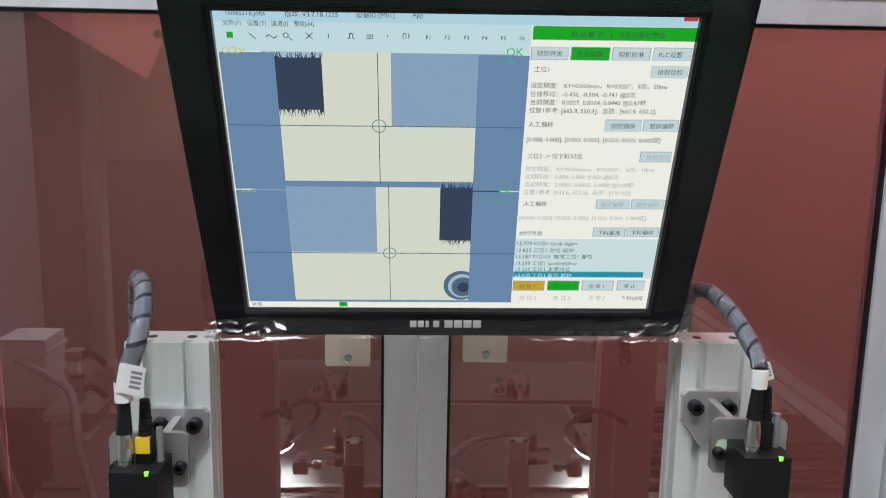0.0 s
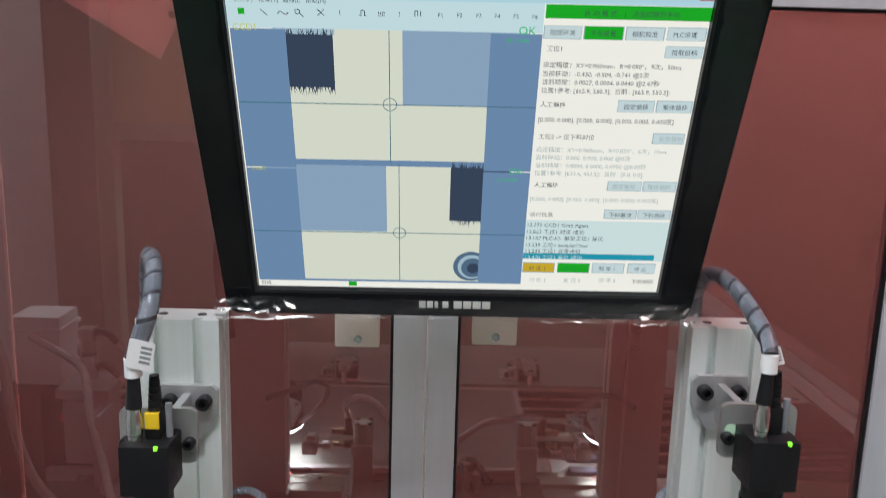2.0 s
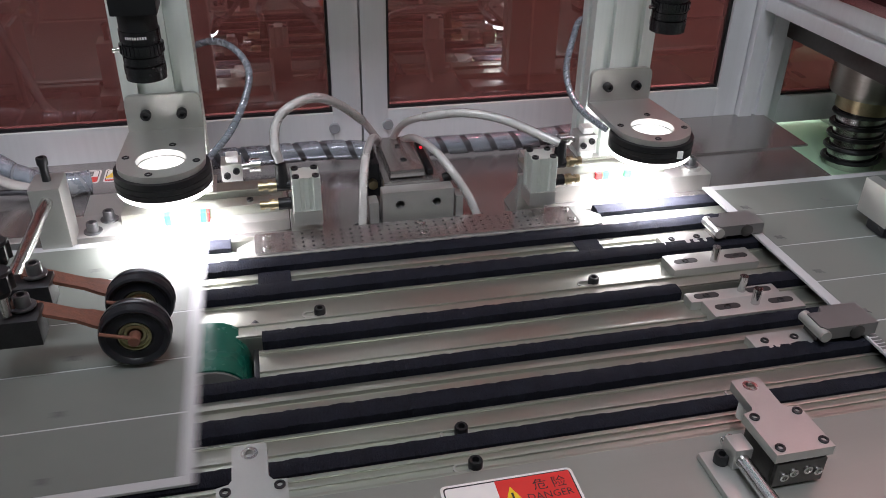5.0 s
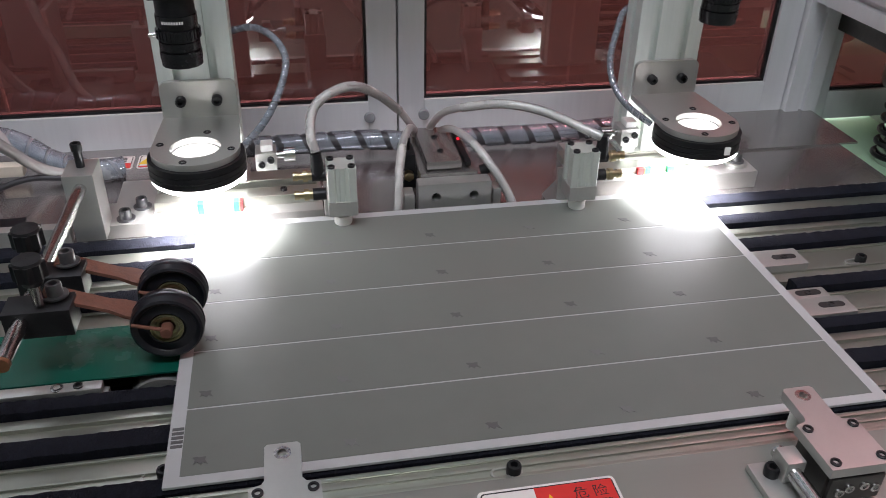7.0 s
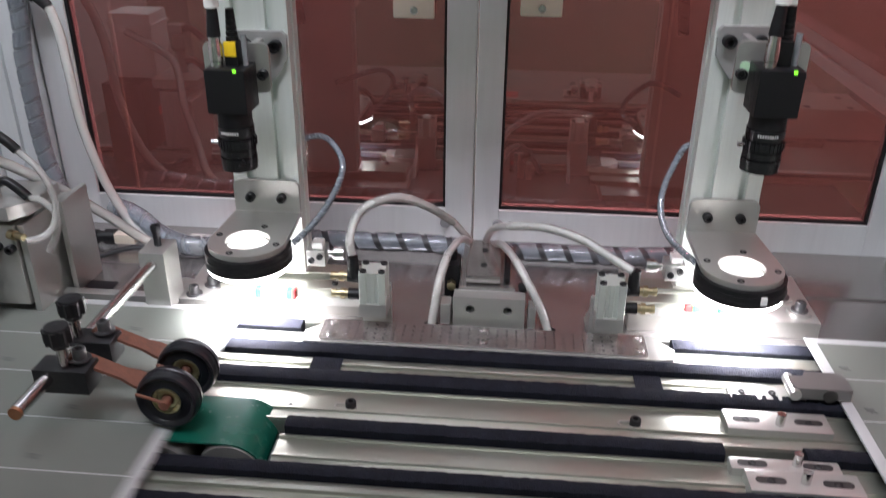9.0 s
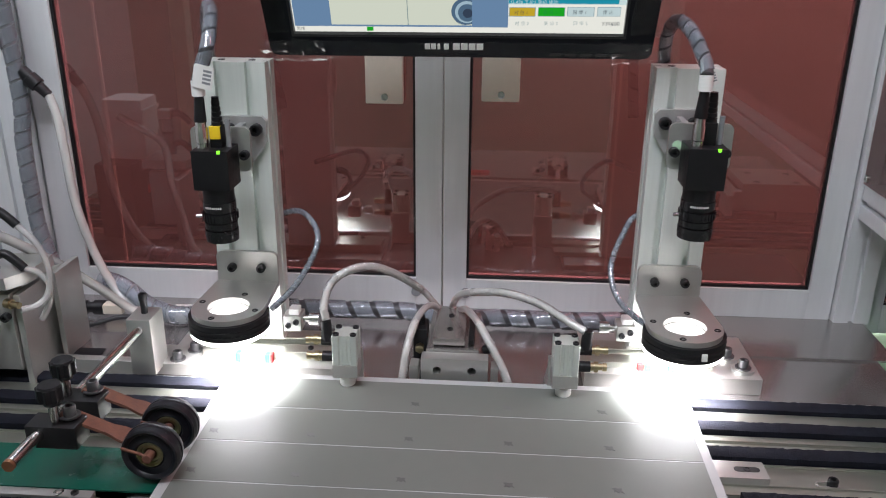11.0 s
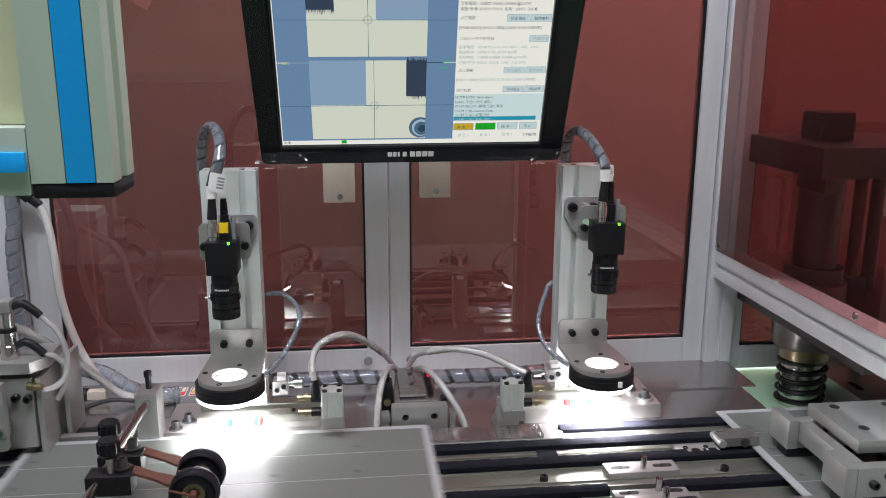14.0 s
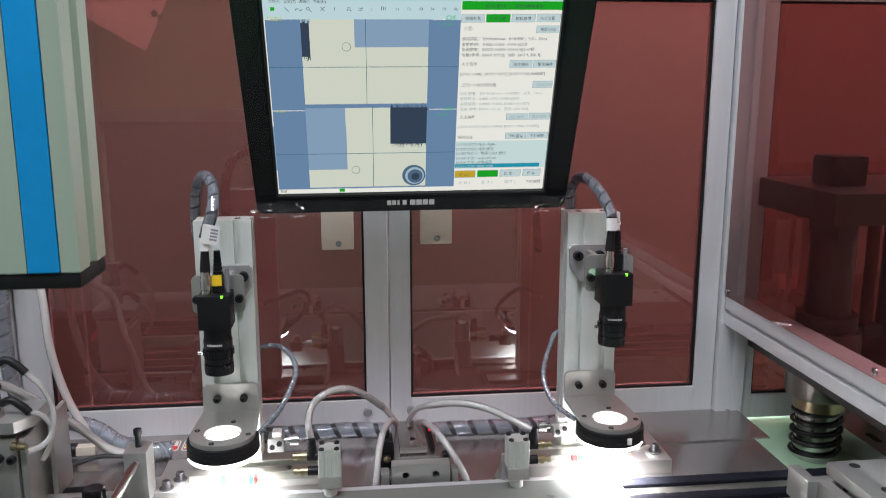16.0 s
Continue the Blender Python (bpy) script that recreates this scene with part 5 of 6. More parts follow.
# ---- feed roller arm ----
ra = thing("roller_arm", (-0.349, 0.68, -0.12), "hold-down roller arm on a steel rod with two black wheels", "roller arm")
part("rod_block", box(B(), -0.363, -0.333, 0.668, 0.708, -0.108, -0.033, 0.0015), MACHINED, ra, "aluminium rod block")
part("block_foot", box(B(), -0.366, -0.290, 0.690, 0.742, -0.1198, -0.1035, 0.002), MACHINED, ra, "aluminium foot")
bm = B()
cyl(bm, (-0.348, 0.690, -0.033), (-0.348, 0.690, -0.014), 0.0042, seg=14)
part("set_screw", bm, GRAPHITE, ra)
share("screw", SCREW, ra, (-0.348, 0.690, -0.015))
share("screw", SCREW_W, ra, (-0.318, 0.703, -0.1035))
share("screw", SCREW_W, ra, (-0.304, 0.728, -0.1035))
part("rod", cyl(B(), (-0.346, 0.663, -0.045), (-0.350, 0.392, -0.045), 0.0062, seg=24), STEEL, ra, "polished steel rod")
part("rod_end", cyl(B(), (-0.350, 0.3918, -0.045), (-0.350, 0.3885, -0.045), 0.0058, seg=20), mat("copper_end", (0.45, 0.22, 0.12), 0.4, 0.8), ra, "coppery rod end")
for yk, xk, zk in ((0.500, -0.340, 0.0), (0.452, -0.328, 0.0)):
    bl = part("clamp_block", box(B(), -0.362, -0.312, yk - 0.013, yk + 0.013, -0.060, -0.036, 0.0015), GRAPHITE, ra, "blackened clamp block")
    star = [(xk - 0.007 + (0.0118 + 0.0010 * math.cos(9 * w)) * math.cos(w), yk - 0.004 + (0.0118 + 0.0010 * math.cos(9 * w)) * math.sin(w)) for w in (2 * math.pi * i / 48 for i in range(48))]
    bm = plate(B(), [star], -0.009, 0.0045)
    lathe(bm, (xk - 0.007, yk - 0.004, -0.015), (0, 0, 1), [(0.0002, 0), (0.0075, 0), (0.010, 0.0062), (0.0002, 0.0062)], 24)
    lathe(bm, (xk - 0.007, yk - 0.004, 0.0043), (0, 0, 1), [(0.0002, 0), (0.0112, 0), (0.0102, 0.0022), (0.0002, 0.003)], 24)
    kn = part("knob", bm, BLACK, ra, "black star knob")
    part("stem", cyl(B(), (xk - 0.007, yk - 0.004, -0.034), (xk - 0.007, yk - 0.004, -0.013), 0.0045, seg=14), STEEL, kn)
    share("screw", SCREW_W, bl, (-0.325, yk + 0.006, -0.034))
    # arm and wheel
    ya = yk + 0.010
    outline = [(-0.335, ya - 0.009), (-0.285, ya - 0.008), (-0.272, ya - 0.011), (-0.262, ya - 0.011), (-0.258, ya - 0.003), (-0.266, ya), (-0.258, ya + 0.003), (-0.262, ya + 0.011), (-0.274, ya + 0.011), (-0.286, ya + 0.008), (-0.335, ya + 0.009)]
    part("arm", plate(B(), [outline], -0.0335, -0.0305, Matrix.Translation((-0.335, 0, -0.032)) @ pose(0, 0, 0, 0, 22, 0) @ Matrix.Translation((0.335, 0, 0.032))), RUST, ra, "rusty spring steel arm")
    yw = ya - (0.006 if yk > 0.48 else 0.005)
    part("wire", cyl(B(), (-0.272, yw - 0.012, -0.060), (-0.246, yw - 0.013, -0.067), 0.0016, seg=8), RUST, ra)
    hub = (-0.246, yw - 0.011, -0.0685)
    tread = [(0.0130, 0.004), (0.0150, 0.0022), (0.0165, 0.0032), (0.0225, 0.0032), (0.0240, 0.0012), (0.0262, 0.0), (0.0280, 0.0012), (0.0288, 0.0040)]
    tread += [(0.0292, 0.0068), (0.0284, 0.0078), (0.0284, 0.0120), (0.0292, 0.0130)] + [(q, 0.0198 - h) for q, h in tread[::-1]]
    wheel = part("wheel", lathe(B(), hub, (0, 1, 0), tread, 52), RUBBER, ra, "black rubber wheel with a dished face")
    part("bearing", lathe(B(), hub, (0, 1, 0), [(0.0092, 0.0062), (0.0100, 0.0030), (0.0108, 0.0030), (0.0112, 0.0048), (0.0120, 0.0048), (0.0124, 0.0018), (0.0131, 0.0018), (0.0131, 0.0180), (0.0092, 0.0150)], 40), ZINC, wheel, "yellow zinc bearing")
    part("shield", lathe(B(), hub, (0, 1, 0), [(0.0050, 0.0052), (0.0088, 0.0052), (0.0093, 0.0062), (0.0093, 0.0150), (0.0050, 0.0150)], 30), ZINC, wheel, "yellow zinc bearing shield")
    part("axle", lathe(B(), hub, (0, 1, 0), [(0.0002, -0.0055), (0.0042, -0.0055), (0.0048, -0.0048), (0.0048, 0.0052), (0.0066, 0.0052), (0.0066, 0.0190), (0.0048, 0.0230), (0.0002, 0.0230)], 22), RUST, wheel, "rusty axle bolt")

# ---- feed belt ----
fb = thing("feed_belt", (-0.5, 0.472, -0.158), "glossy green feed belt running over a steel roller", "conveyor belt")
bm = B()
cx, cz, rr = -0.191, -0.1380, 0.0335
prof = [(-0.9, cz + rr)] + [(cx + rr * math.sin(radians(a)), cz + rr * math.cos(radians(a))) for a in range(0, 151, 10)]
inner = [(x if x < cx else cx + (x - cx) * 0.95, z - 0.0016 if i < 2 else cz + (z - cz) * 0.95) for i, (x, z) in enumerate(prof)]
plate(bm, [prof + inner[::-1]], 0, 0.070, Matrix.Translation((0, 0.508, 0)) @ FRONT)
part("belt", bm, GREEN_BELT, fb, "glossy green belt")
part("roller", cyl(B(), (cx, 0.4365, cz), (cx, 0.507, cz), 0.0312, seg=40), MACHINED, fb, "bright steel roller")
part("roller", cyl(B(), (cx - 0.066, 0.4365, cz - 0.002), (cx - 0.066, 0.507, cz - 0.002), 0.0290, seg=40), MACHINED, fb, "bright steel roller")
part("side_plate", box(B(), -0.9, -0.296, 0.4255, 0.4372, -0.158, -0.112, 0.002), MACHINED, fb, "aluminium side plate")
part("side_cover", box(B(), -0.9, -0.300, 0.4255, 0.4370, -0.1118, -0.1045, 0.002), MACHINED, fb, "aluminium cover strip")
share("screw", SCREW_S, fb, (-0.318, 0.431, -0.1055))
share("screw", SCREW_P, fb, (-0.334, 0.431, -0.1062))
part("bearing_block", box(B(), -0.1555, -0.1502, 0.44, 0.486, -0.158, -0.124, 0.0015), GRAPHITE, fb, "dark bearing block")
part("pin", cyl(B(), (-0.165, 0.503, -0.122), (-0.150, 0.516, -0.118), 0.005, seg=14), GRAPHITE, fb)

# ---- stop fixtures ----
stop_pins = []


def stop_fixture(x0, x1, y0, y1, pin, z=-0.1045):
    f = thing("stop_fixture", ((x0 + x1) / 2, (y0 + y1) / 2, -0.158), "machined aluminium stop block with slots and a steel pin", "stop block", "stop blocks")
    part("block", box(B(), x0, x1, y0, y1, -0.158, z, 0.0025), MACHINED, f)
    for xa in (x0 + 0.020, x1 - 0.020):
        ym = (y0 + y1) / 2
        # slot shade drawn as a flat black shape on top of the block
        part("slot", plate(B(), [circle(xa + 0.009, ym, 0.0042, 9, -90, 90) + circle(xa - 0.009, ym, 0.0042, 9, 90, 270)], z - 0.0002, z + 0.0003), INK_AND_HOLE, f, "dark slot")
        share("screw", SCREW_S, f, (xa, ym, z - 0.002))
    stop_pins.append(part("pin", cyl(B(), (pin[0], pin[1], z - 0.02), (pin[0], pin[1], z + 0.017), 0.0042, seg=16), STEEL, f, "bright steel stop pin"))
    return f


stop_fixture(0.272, 0.370, 0.508, 0.538, (0.3220, 0.518))
stop_fixture(0.263, 0.360, 0.453, 0.4695, (0.3220, 0.463), -0.106)
stop_fixture(0.273, 0.370, 0.4245, 0.4520, (0.3220, 0.438))


# ---- board pusher ----
def pusher(y0, y1):
    """Built at the edge of a board in the station."""
    e = -0.241
    p = thing("board_pusher", (e, (y0 + y1) / 2, -0.12), "grey clamp jaw on an aluminium carrier bar", "pusher", "board pushers")
    ym = (y0 + y1) / 2
    part("bar", box(B(), e - 0.105, e - 0.030, ym - 0.011, ym + 0.011, -0.1195, -0.1045, 0.0015), MACHINED, p, "aluminium carrier bar")
    part("jaw", plate(B(), [[(e - 0.048, y0 + 0.004), (e - 0.044, y0), (e + 0.008, y0), (e + 0.008, y1), (e - 0.030, y1), (e - 0.034, y1 - 0.008), (e - 0.048, y1 - 0.008)]], -0.0985, -0.086), mat("dull_jaw_steel", (0.20, 0.195, 0.19), 0.36, 0.6), p, "grey upper jaw")
    part("jaw_post", box(B(), e - 0.046, e - 0.0315, ym - 0.010, ym + 0.010, -0.1044, -0.0986), DARK_STEEL, p)
    part("pivot", cyl(B(), (e - 0.046, y0 - 0.004, -0.0925), (e - 0.046, y1 - 0.002, -0.0925), 0.0055, seg=18), MACHINED, p, "steel pivot")
    part("roller", cyl(B(), (e - 0.012, y0 - 0.0015, -0.0935), (e - 0.012, y0 + 0.003, -0.0935), 0.007, seg=16), DARK_STEEL, p)
    for dx in (-0.092, -0.062):
        share("screw", SCREW_S, p, (e + dx, ym, -0.106))
    return p


pushers = [pusher(0.553, 0.583), pusher(0.365, 0.398)]


# ---- front side: clamps, sign ----
def front_clamp(xc, yt):
    """A small slide cylinder with a T-shaped plate reaching over the board's edge."""
    c = thing("front_clamp", (xc, 0.24, -0.1078), "aluminium edge clamp with a T-shaped plate on a slide cylinder", "clamp", "edge clamps")
    d = xc
    pts = [(d - 0.012, yt - 0.002), (d - 0.010, yt), (d + 0.010, yt), (d + 0.012, yt - 0.002), (d + 0.012, yt - 0.032), (d + 0.015, yt - 0.036), (d + 0.024, yt - 0.037), (d + 0.025, yt - 0.080), (d - 0.021, yt - 0.080), (d - 0.022, yt - 0.037), (d - 0.014, yt - 0.035), (d - 0.012, yt - 0.032)]
    part("plate", plate(B(), [pts, circle(d, yt - 0.009, 0.0042, 16)], -0.076, -0.068), MACHINED, c, "satin aluminium T-shaped plate")
    part("hole_rim", lathe(B(), (d, yt - 0.009, -0.0678), (0, 0, -1), [(0.0035, 0), (0.0058, 0), (0.0058, 0.001), (0.0035, 0.004)], 20), STEEL, c)
    part("finger_pad", cyl(B(), (d, yt - 0.009, -0.0762), (d, yt - 0.009, -0.0995), 0.005, seg=16), NYLON, c)
    part("slide_body", box(B(), d - 0.020, d + 0.024, yt - 0.076, yt - 0.040, -0.1026, -0.0765, 0.002), DARK_STEEL, c, "dark slide body")
    part("slide_face", box(B(), d - 0.018, d + 0.022, yt - 0.080, yt - 0.0765, -0.1000, -0.0785, 0.001), DARK_STEEL, c, "dark end plate")
    for x, y in ((-0.016, -0.042), (0.019, -0.042), (-0.015, -0.074), (0.020, -0.073)):
        share("screw", SCREW_S, c, (d + x, yt + y, -0.0695))
    for x, z in ((-0.011, -0.090), (-0.004, -0.087), (0.007, -0.086), (0.016, -0.089)):
        share("screw", SCREW_P, c, (d + x, yt - 0.0803, z), FRONT @ Matrix.Scale(0.7, 4))
    part("base_plate", box(B(), d - 0.055, d - 0.021, yt - 0.10, yt - 0.040, -0.1029, -0.097, 0.002), MACHINED, c, "aluminium base plate")
    share("screw", SCREW, c, (d - 0.043, yt - 0.052, -0.097))
    part("stop_block", box(B(), d - 0.040, d - 0.0255, yt - 0.062, yt - 0.045, -0.097, -0.078, 0.002), MACHINED, c)
    part("stop_rod", cyl(B(), (d - 0.033, yt - 0.105, -0.088), (d - 0.033, yt - 0.040, -0.088), 0.0055, seg=16), STEEL, c)
    return c


front_clamp(0.221, 0.299)
front_clamp(-0.157, 0.304)


def sign(name, x0, x1, y0, y1, z, label, split, words):
    s = thing(name, ((x0 + x1) / 2, (y0 + y1) / 2, z), label, "label")
    part("backing", plate(B(), [rounded(x0, x1, y0, y1, 0.004)], z, z + 0.0006), WHITE_LABEL, s)
    part("border", plate(B(), [rounded(x0 + 0.002, x1 - 0.002, y0 + 0.002, y1 - 0.002, 0.003), rounded(x0 + 0.003, x1 - 0.003, y0 + 0.003, y1 - 0.003, 0.0025)], z + 0.0006, z + 0.0008), INK_AND_HOLE, s)
    part("red_field", box(B(), *split, z + 0.0006, z + 0.0010), RED_LABEL, s, "red field")
    for body, x, y, size, mt in words:
        cu = bpy.data.curves.new("lettering", "FONT")
        cu.body, cu.size, cu.resolution_u = body, size * S, 2
        cu.materials.append(mt)
        o = new("lettering", cu)
        o.parent = s
        o.location = (Vector((x, y, z + 0.0012)) - ORIGIN[s]) * S
    return s


sg = sign("danger_sign", -0.029, 0.070, 0.217, 0.2695, -0.103, "red and white danger sign stuck on the front plate", (0.011, 0.067, 0.220, 0.2665), (("危 险", 0.037, 0.2535, 0.011, INK_AND_HOLE), ("DANGER", 0.030, 0.2445, 0.0085, INK_AND_HOLE)))
tri = [(0.0135, 0.2445), (0.0275, 0.2445), (0.0205, 0.2595)]
part("triangle", plate(B(), [tri], -0.1019, -0.1016), YELLOW_LABEL, sg, "yellow warning triangle")
part("triangle_mark", box(B(), 0.0197, 0.0213, 0.2465, 0.2535, -0.1016, -0.1014), INK_AND_HOLE, sg)
sl = sign("warning_label", -0.398, -0.336, 0.862, 0.9, -0.12, "white and red warning label stuck on the deck", (-0.3955, -0.3385, 0.8645, 0.879), ())
bm = B()
for j in range(2):
    for i in range(5):
        box(bm, -0.388 + i * 0.009, -0.381 + i * 0.009, 0.882 + j * 0.007, 0.887 + j * 0.007, -0.1194, -0.1190)
part("print", bm, MARK, sl, "small grey print bars")
part("triangle", plate(B(), [[(-0.353, 0.8665), (-0.343, 0.8665), (-0.348, 0.876)]], -0.1190, -0.1186), YELLOW_LABEL, sl, "yellow warning triangle")
s2 = sign("warning_label", -0.331, -0.28, 0.862, 0.9, -0.12, "white warning label with a yellow triangle on the deck", (-0.3285, -0.2825, 0.8645, 0.868), ())
part("triangle", plate(B(), [[(-0.329, 0.873), (-0.309, 0.873), (-0.319, 0.893)]], -0.1190, -0.1186), YELLOW_LABEL, s2, "yellow warning triangle")

# ---- left handling unit ----
hu = thing("handling_unit", (-0.52, 0.66, -0.12), "pneumatic handling unit of grey aluminium blocks with white tubes", "handling unit")
part("top_plate", plate(B(), [[(-0.545, 0.63), (-0.482, 0.63), (-0.466, 0.655), (-0.466, 0.71), (-0.545, 0.71)]], 0.018, 0.033), MACHINED, hu, "chamfered aluminium top plate")
part("body", box(B(), -0.540, -0.484, 0.636, 0.70, -0.090, 0.010, 0.002), MACHINED, hu, "aluminium body block")
part("neck", box(B(), -0.530, -0.492, 0.645, 0.69, 0.0102, 0.0178), DARK_STEEL, hu)
part("side_web", box(B(), -0.482, -0.474, 0.64, 0.74, -0.118, 0.008, 0.002), MACHINED, hu, "tall aluminium web plate")
part("side_web", box(B(), -0.468, -0.461, 0.70, 0.76, -0.1195, 0.012, 0.002), MACHINED, hu, "tall aluminium web plate")
part("link", box(B(), -0.534, -0.510, 0.606, 0.620, -0.062, 0.013, 0.003), MACHINED, hu, "upright link plate")
part("foot_link", box(B(), -0.560, -0.512, 0.606, 0.620, -0.080, -0.0625, 0.003), MACHINED, hu)
part("link_pin", cyl(B(), (-0.519, 0.600, -0.052), (-0.519, 0.640, -0.052), 0.0065, seg=18), STEEL, hu)
part("roller", lathe(B(), (-0.556, 0.598, -0.087), (0, 1, 0), [(0.0002, 0), (0.005, 0), (0.005, 0.002), (0.012, 0.002), (0.012, 0.014), (0.0002, 0.014)], 22), STEEL, hu, "small steel roller")
for x, z in ((-0.505, -0.016), (-0.490, -0.018)):
    share("screw", SCREW, hu, (x, 0.636, z), FRONT)
cylu = part("upright_cylinder", lathe(B(), (-0.514, 0.655, 0.033), (0, 0, 1), [(0.0002, 0), (0.012, 0), (0.012, 0.018), (0.0095, 0.019), (0.0095, 0.062), (0.0102, 0.063), (0.0102, 0.080), (0.0002, 0.080)], 26), STEEL, hu, "slim bright steel air cylinder")
part("cap", box(B(), -0.526, -0.503, 0.643, 0.667, 0.098, 0.114, 0.002), MACHINED, cylu)
part("band", lathe(B(), (-0.514, 0.655, 0.070), (0, 0, 1), [(0.009, 0), (0.0115, 0), (0.0115, 0.005), (0.009, 0.005)], 22), BLACK, cylu)
for z0 in (0.104, 0.050):
    part("elbow", tube(B(), [(-0.505, 0.655, z0), (-0.492, 0.655, z0 + 0.004), (-0.480, 0.655, z0 - 0.004), (-0.470, 0.655, z0 - 0.014)], 0.0054), BLACK, hu, "black push-in elbow")
part("fitting", lathe(B(), (-0.487, 0.634, 0.000), (1, -0.3, 0), [(0.0002, 0), (0.006, 0), (0.006, 0.008), (0.004, 0.008), (0.004, 0.020), (0.0002, 0.020)], 16), BRASS, hu, "brass fitting")
hose("air_tube", [(-0.470, 0.655, 0.090), (-0.452, 0.657, 0.068), (-0.443, 0.659, 0.036), (-0.446, 0.655, 0.006), (-0.456, 0.645, -0.006), (-0.468, 0.630, -0.006)], 0.0038, TUBE, "white air tube on the handling unit", "air tube", group="air tubes")
hose("air_tube", [(-0.470, 0.655, 0.036), (-0.458, 0.66, 0.030), (-0.447, 0.662, 0.012), (-0.450, 0.66, -0.010), (-0.46, 0.655, -0.03)], 0.0038, TUBE, "white air tube on the handling unit", "air tube", group="air tubes")
hose("air_tube", [(-0.580, 0.60, 0.10), (-0.556, 0.598, 0.058), (-0.541, 0.596, 0.020), (-0.541, 0.594, -0.020), (-0.556, 0.592, -0.050), (-0.60, 0.592, -0.070)], 0.0042, TUBE, "white air tube on the handling unit", "air tube", group="air tubes")
su2 = thing("side_actuator", (-0.60, 0.60, -0.12), "white and black actuator beside the handling unit", "actuator")
part("body", box(B(), -0.64, -0.572, 0.60, 0.70, -0.1195, 0.02, 0.004), BLACK, su2)
part("cover", box(B(), -0.63, -0.556, 0.59, 0.66, 0.0202, 0.13, 0.006), NYLON, su2, "white cover")
part("rib", box(B(), -0.632, -0.553, 0.588, 0.662, 0.105, 0.112, 0.002), NYLON, su2)
part("stripe", box(B(), -0.572, -0.5712, 0.605, 0.64, -0.05, -0.035), RED_LABEL, su2, "red sticker")
cn = thing("hanging_connector", (-0.556, 0.893, 0.21), "black cable connector hanging beside the corner post", "connector")
part("shell", lathe(B(), (-0.574, 0.893, 0.230), (0.7, 0, -0.71), [(0.0002, 0), (0.009, 0), (0.009, 0.012), (0.011, 0.013), (0.011, 0.028), (0.008, 0.029), (0.007, 0.046), (0.0002, 0.046)], 20), BLACK, cn)
part("cable", tube(B(), [(-0.574, 0.893, 0.230), (-0.592, 0.893, 0.26), (-0.605, 0.89, 0.33), (-0.61, 0.885, 0.50)], 0.006), CABLE, cn)
post("corner_post", -0.700, -0.662, 0.895, 0.935, -0.119, 1.1, "upright slotted aluminium profile beside the corner post")
post("corner_post", -0.745, -0.703, 0.885, 0.935, -0.119, 1.1, "upright slotted aluminium profile beside the corner post")
slab("side_wall_left", -0.80, -0.765, 0.2, 0.96, -0.119, 1.1, ALU_FRAME, "aluminium side wall of the enclosure", bev=0.002)

# ---- right transfer gripper ----
rg = thing("transfer_gripper", (0.60, 0.49, -0.0995), "aluminium transfer frame with black rubber feet", "gripper")
for y0, nm in ((0.515, "arm"), (0.385, "arm")):
    part("side_plate", box(B(), 0.520, 0.535, y0, y0 + 0.048, -0.087, -0.046, 0.002), MACHINED, rg, "machined side plate")
    part("foot", box(B(), 0.522, 0.62, y0 + 0.002, y0 + 0.030, -0.0995, -0.0872, 0.003), RUBBER, rg, "black rubber foot")
    part("arm", box(B(), 0.5352, 0.80, y0, y0 + 0.016, -0.086, -0.047, 0.002), MACHINED, rg, "aluminium cross arm")
    share("screw", SCREW, rg, (0.556, y0 + 0.001, -0.068), FRONT)
    part("dowel", cyl(B(), (0.575, y0 - 0.0004, -0.058), (0.575, y0 + 0.002, -0.058), 0.006, seg=16), INK_AND_HOLE, rg)
    part("dowel", cyl(B(), (0.593, y0 - 0.0004, -0.058), (0.593, y0 + 0.002, -0.058), 0.006, seg=16), INK_AND_HOLE, rg)
part("tie_bar", box(B(), 0.5352, 0.551, 0.4012, 0.5148, -0.075, -0.047, 0.001), MACHINED, rg, "aluminium tie bar")
part("cover_plate", box(B(), 0.556, 0.80, 0.420, 0.535, -0.0466, -0.030, 0.002), MACHINED, rg, "thick aluminium cover plate")
for x, y in ((0.585, 0.455), (0.585, 0.52), (0.66, 0.455), (0.66, 0.52)):
    # recess shade as a black disc, nothing is sunk
    part("recess", cyl(B(), (x, y, -0.0305), (x, y, -0.0297), 0.0068, seg=18), INK_AND_HOLE, rg)
part("carrier", box(B(), 0.64, 0.80, 0.44, 0.50, -0.158, -0.0872), DARK_STEEL, rg)

# ---- press seen through the side pane ----
pr = thing("press", (0.80, 0.80, -0.16), "oiled steel die set with guide pillar, spring and thick top plate", "press")
px, py = 0.712, 0.812
part("pillar", cyl(B(), (px, py, -0.16), (px, py, 0.30), 0.034, seg=36), STEEL, pr, "bright guide pillar")
part("ball_cage", lathe(B(), (px, py, -0.072), (0, 0, 1), [(0.0342, 0), (0.0405, 0), (0.0405, 0.03), (0.0342, 0.03)], 36), BRASS, pr, "brass ball cage")
part("bush", lathe(B(), (px, py, -0.050), (0, 0, 1), [(0.0406, 0), (0.052, 0.0), (0.055, 0.006), (0.055, 0.115), (0.0406, 0.115)], 40), mat("turned_steel", (0.30, 0.28, 0.25), 0.3, 0.95, 0.1, 60, 0.05, 900, stretch=(1, 1, 6)), pr, "turned steel guide bush")
pts = [(px + 0.0385 * math.cos(a * 0.5236), py + 0.0385 * math.sin(a * 0.5236), -0.157 + a * 0.00145) for a in range(0, 60)]
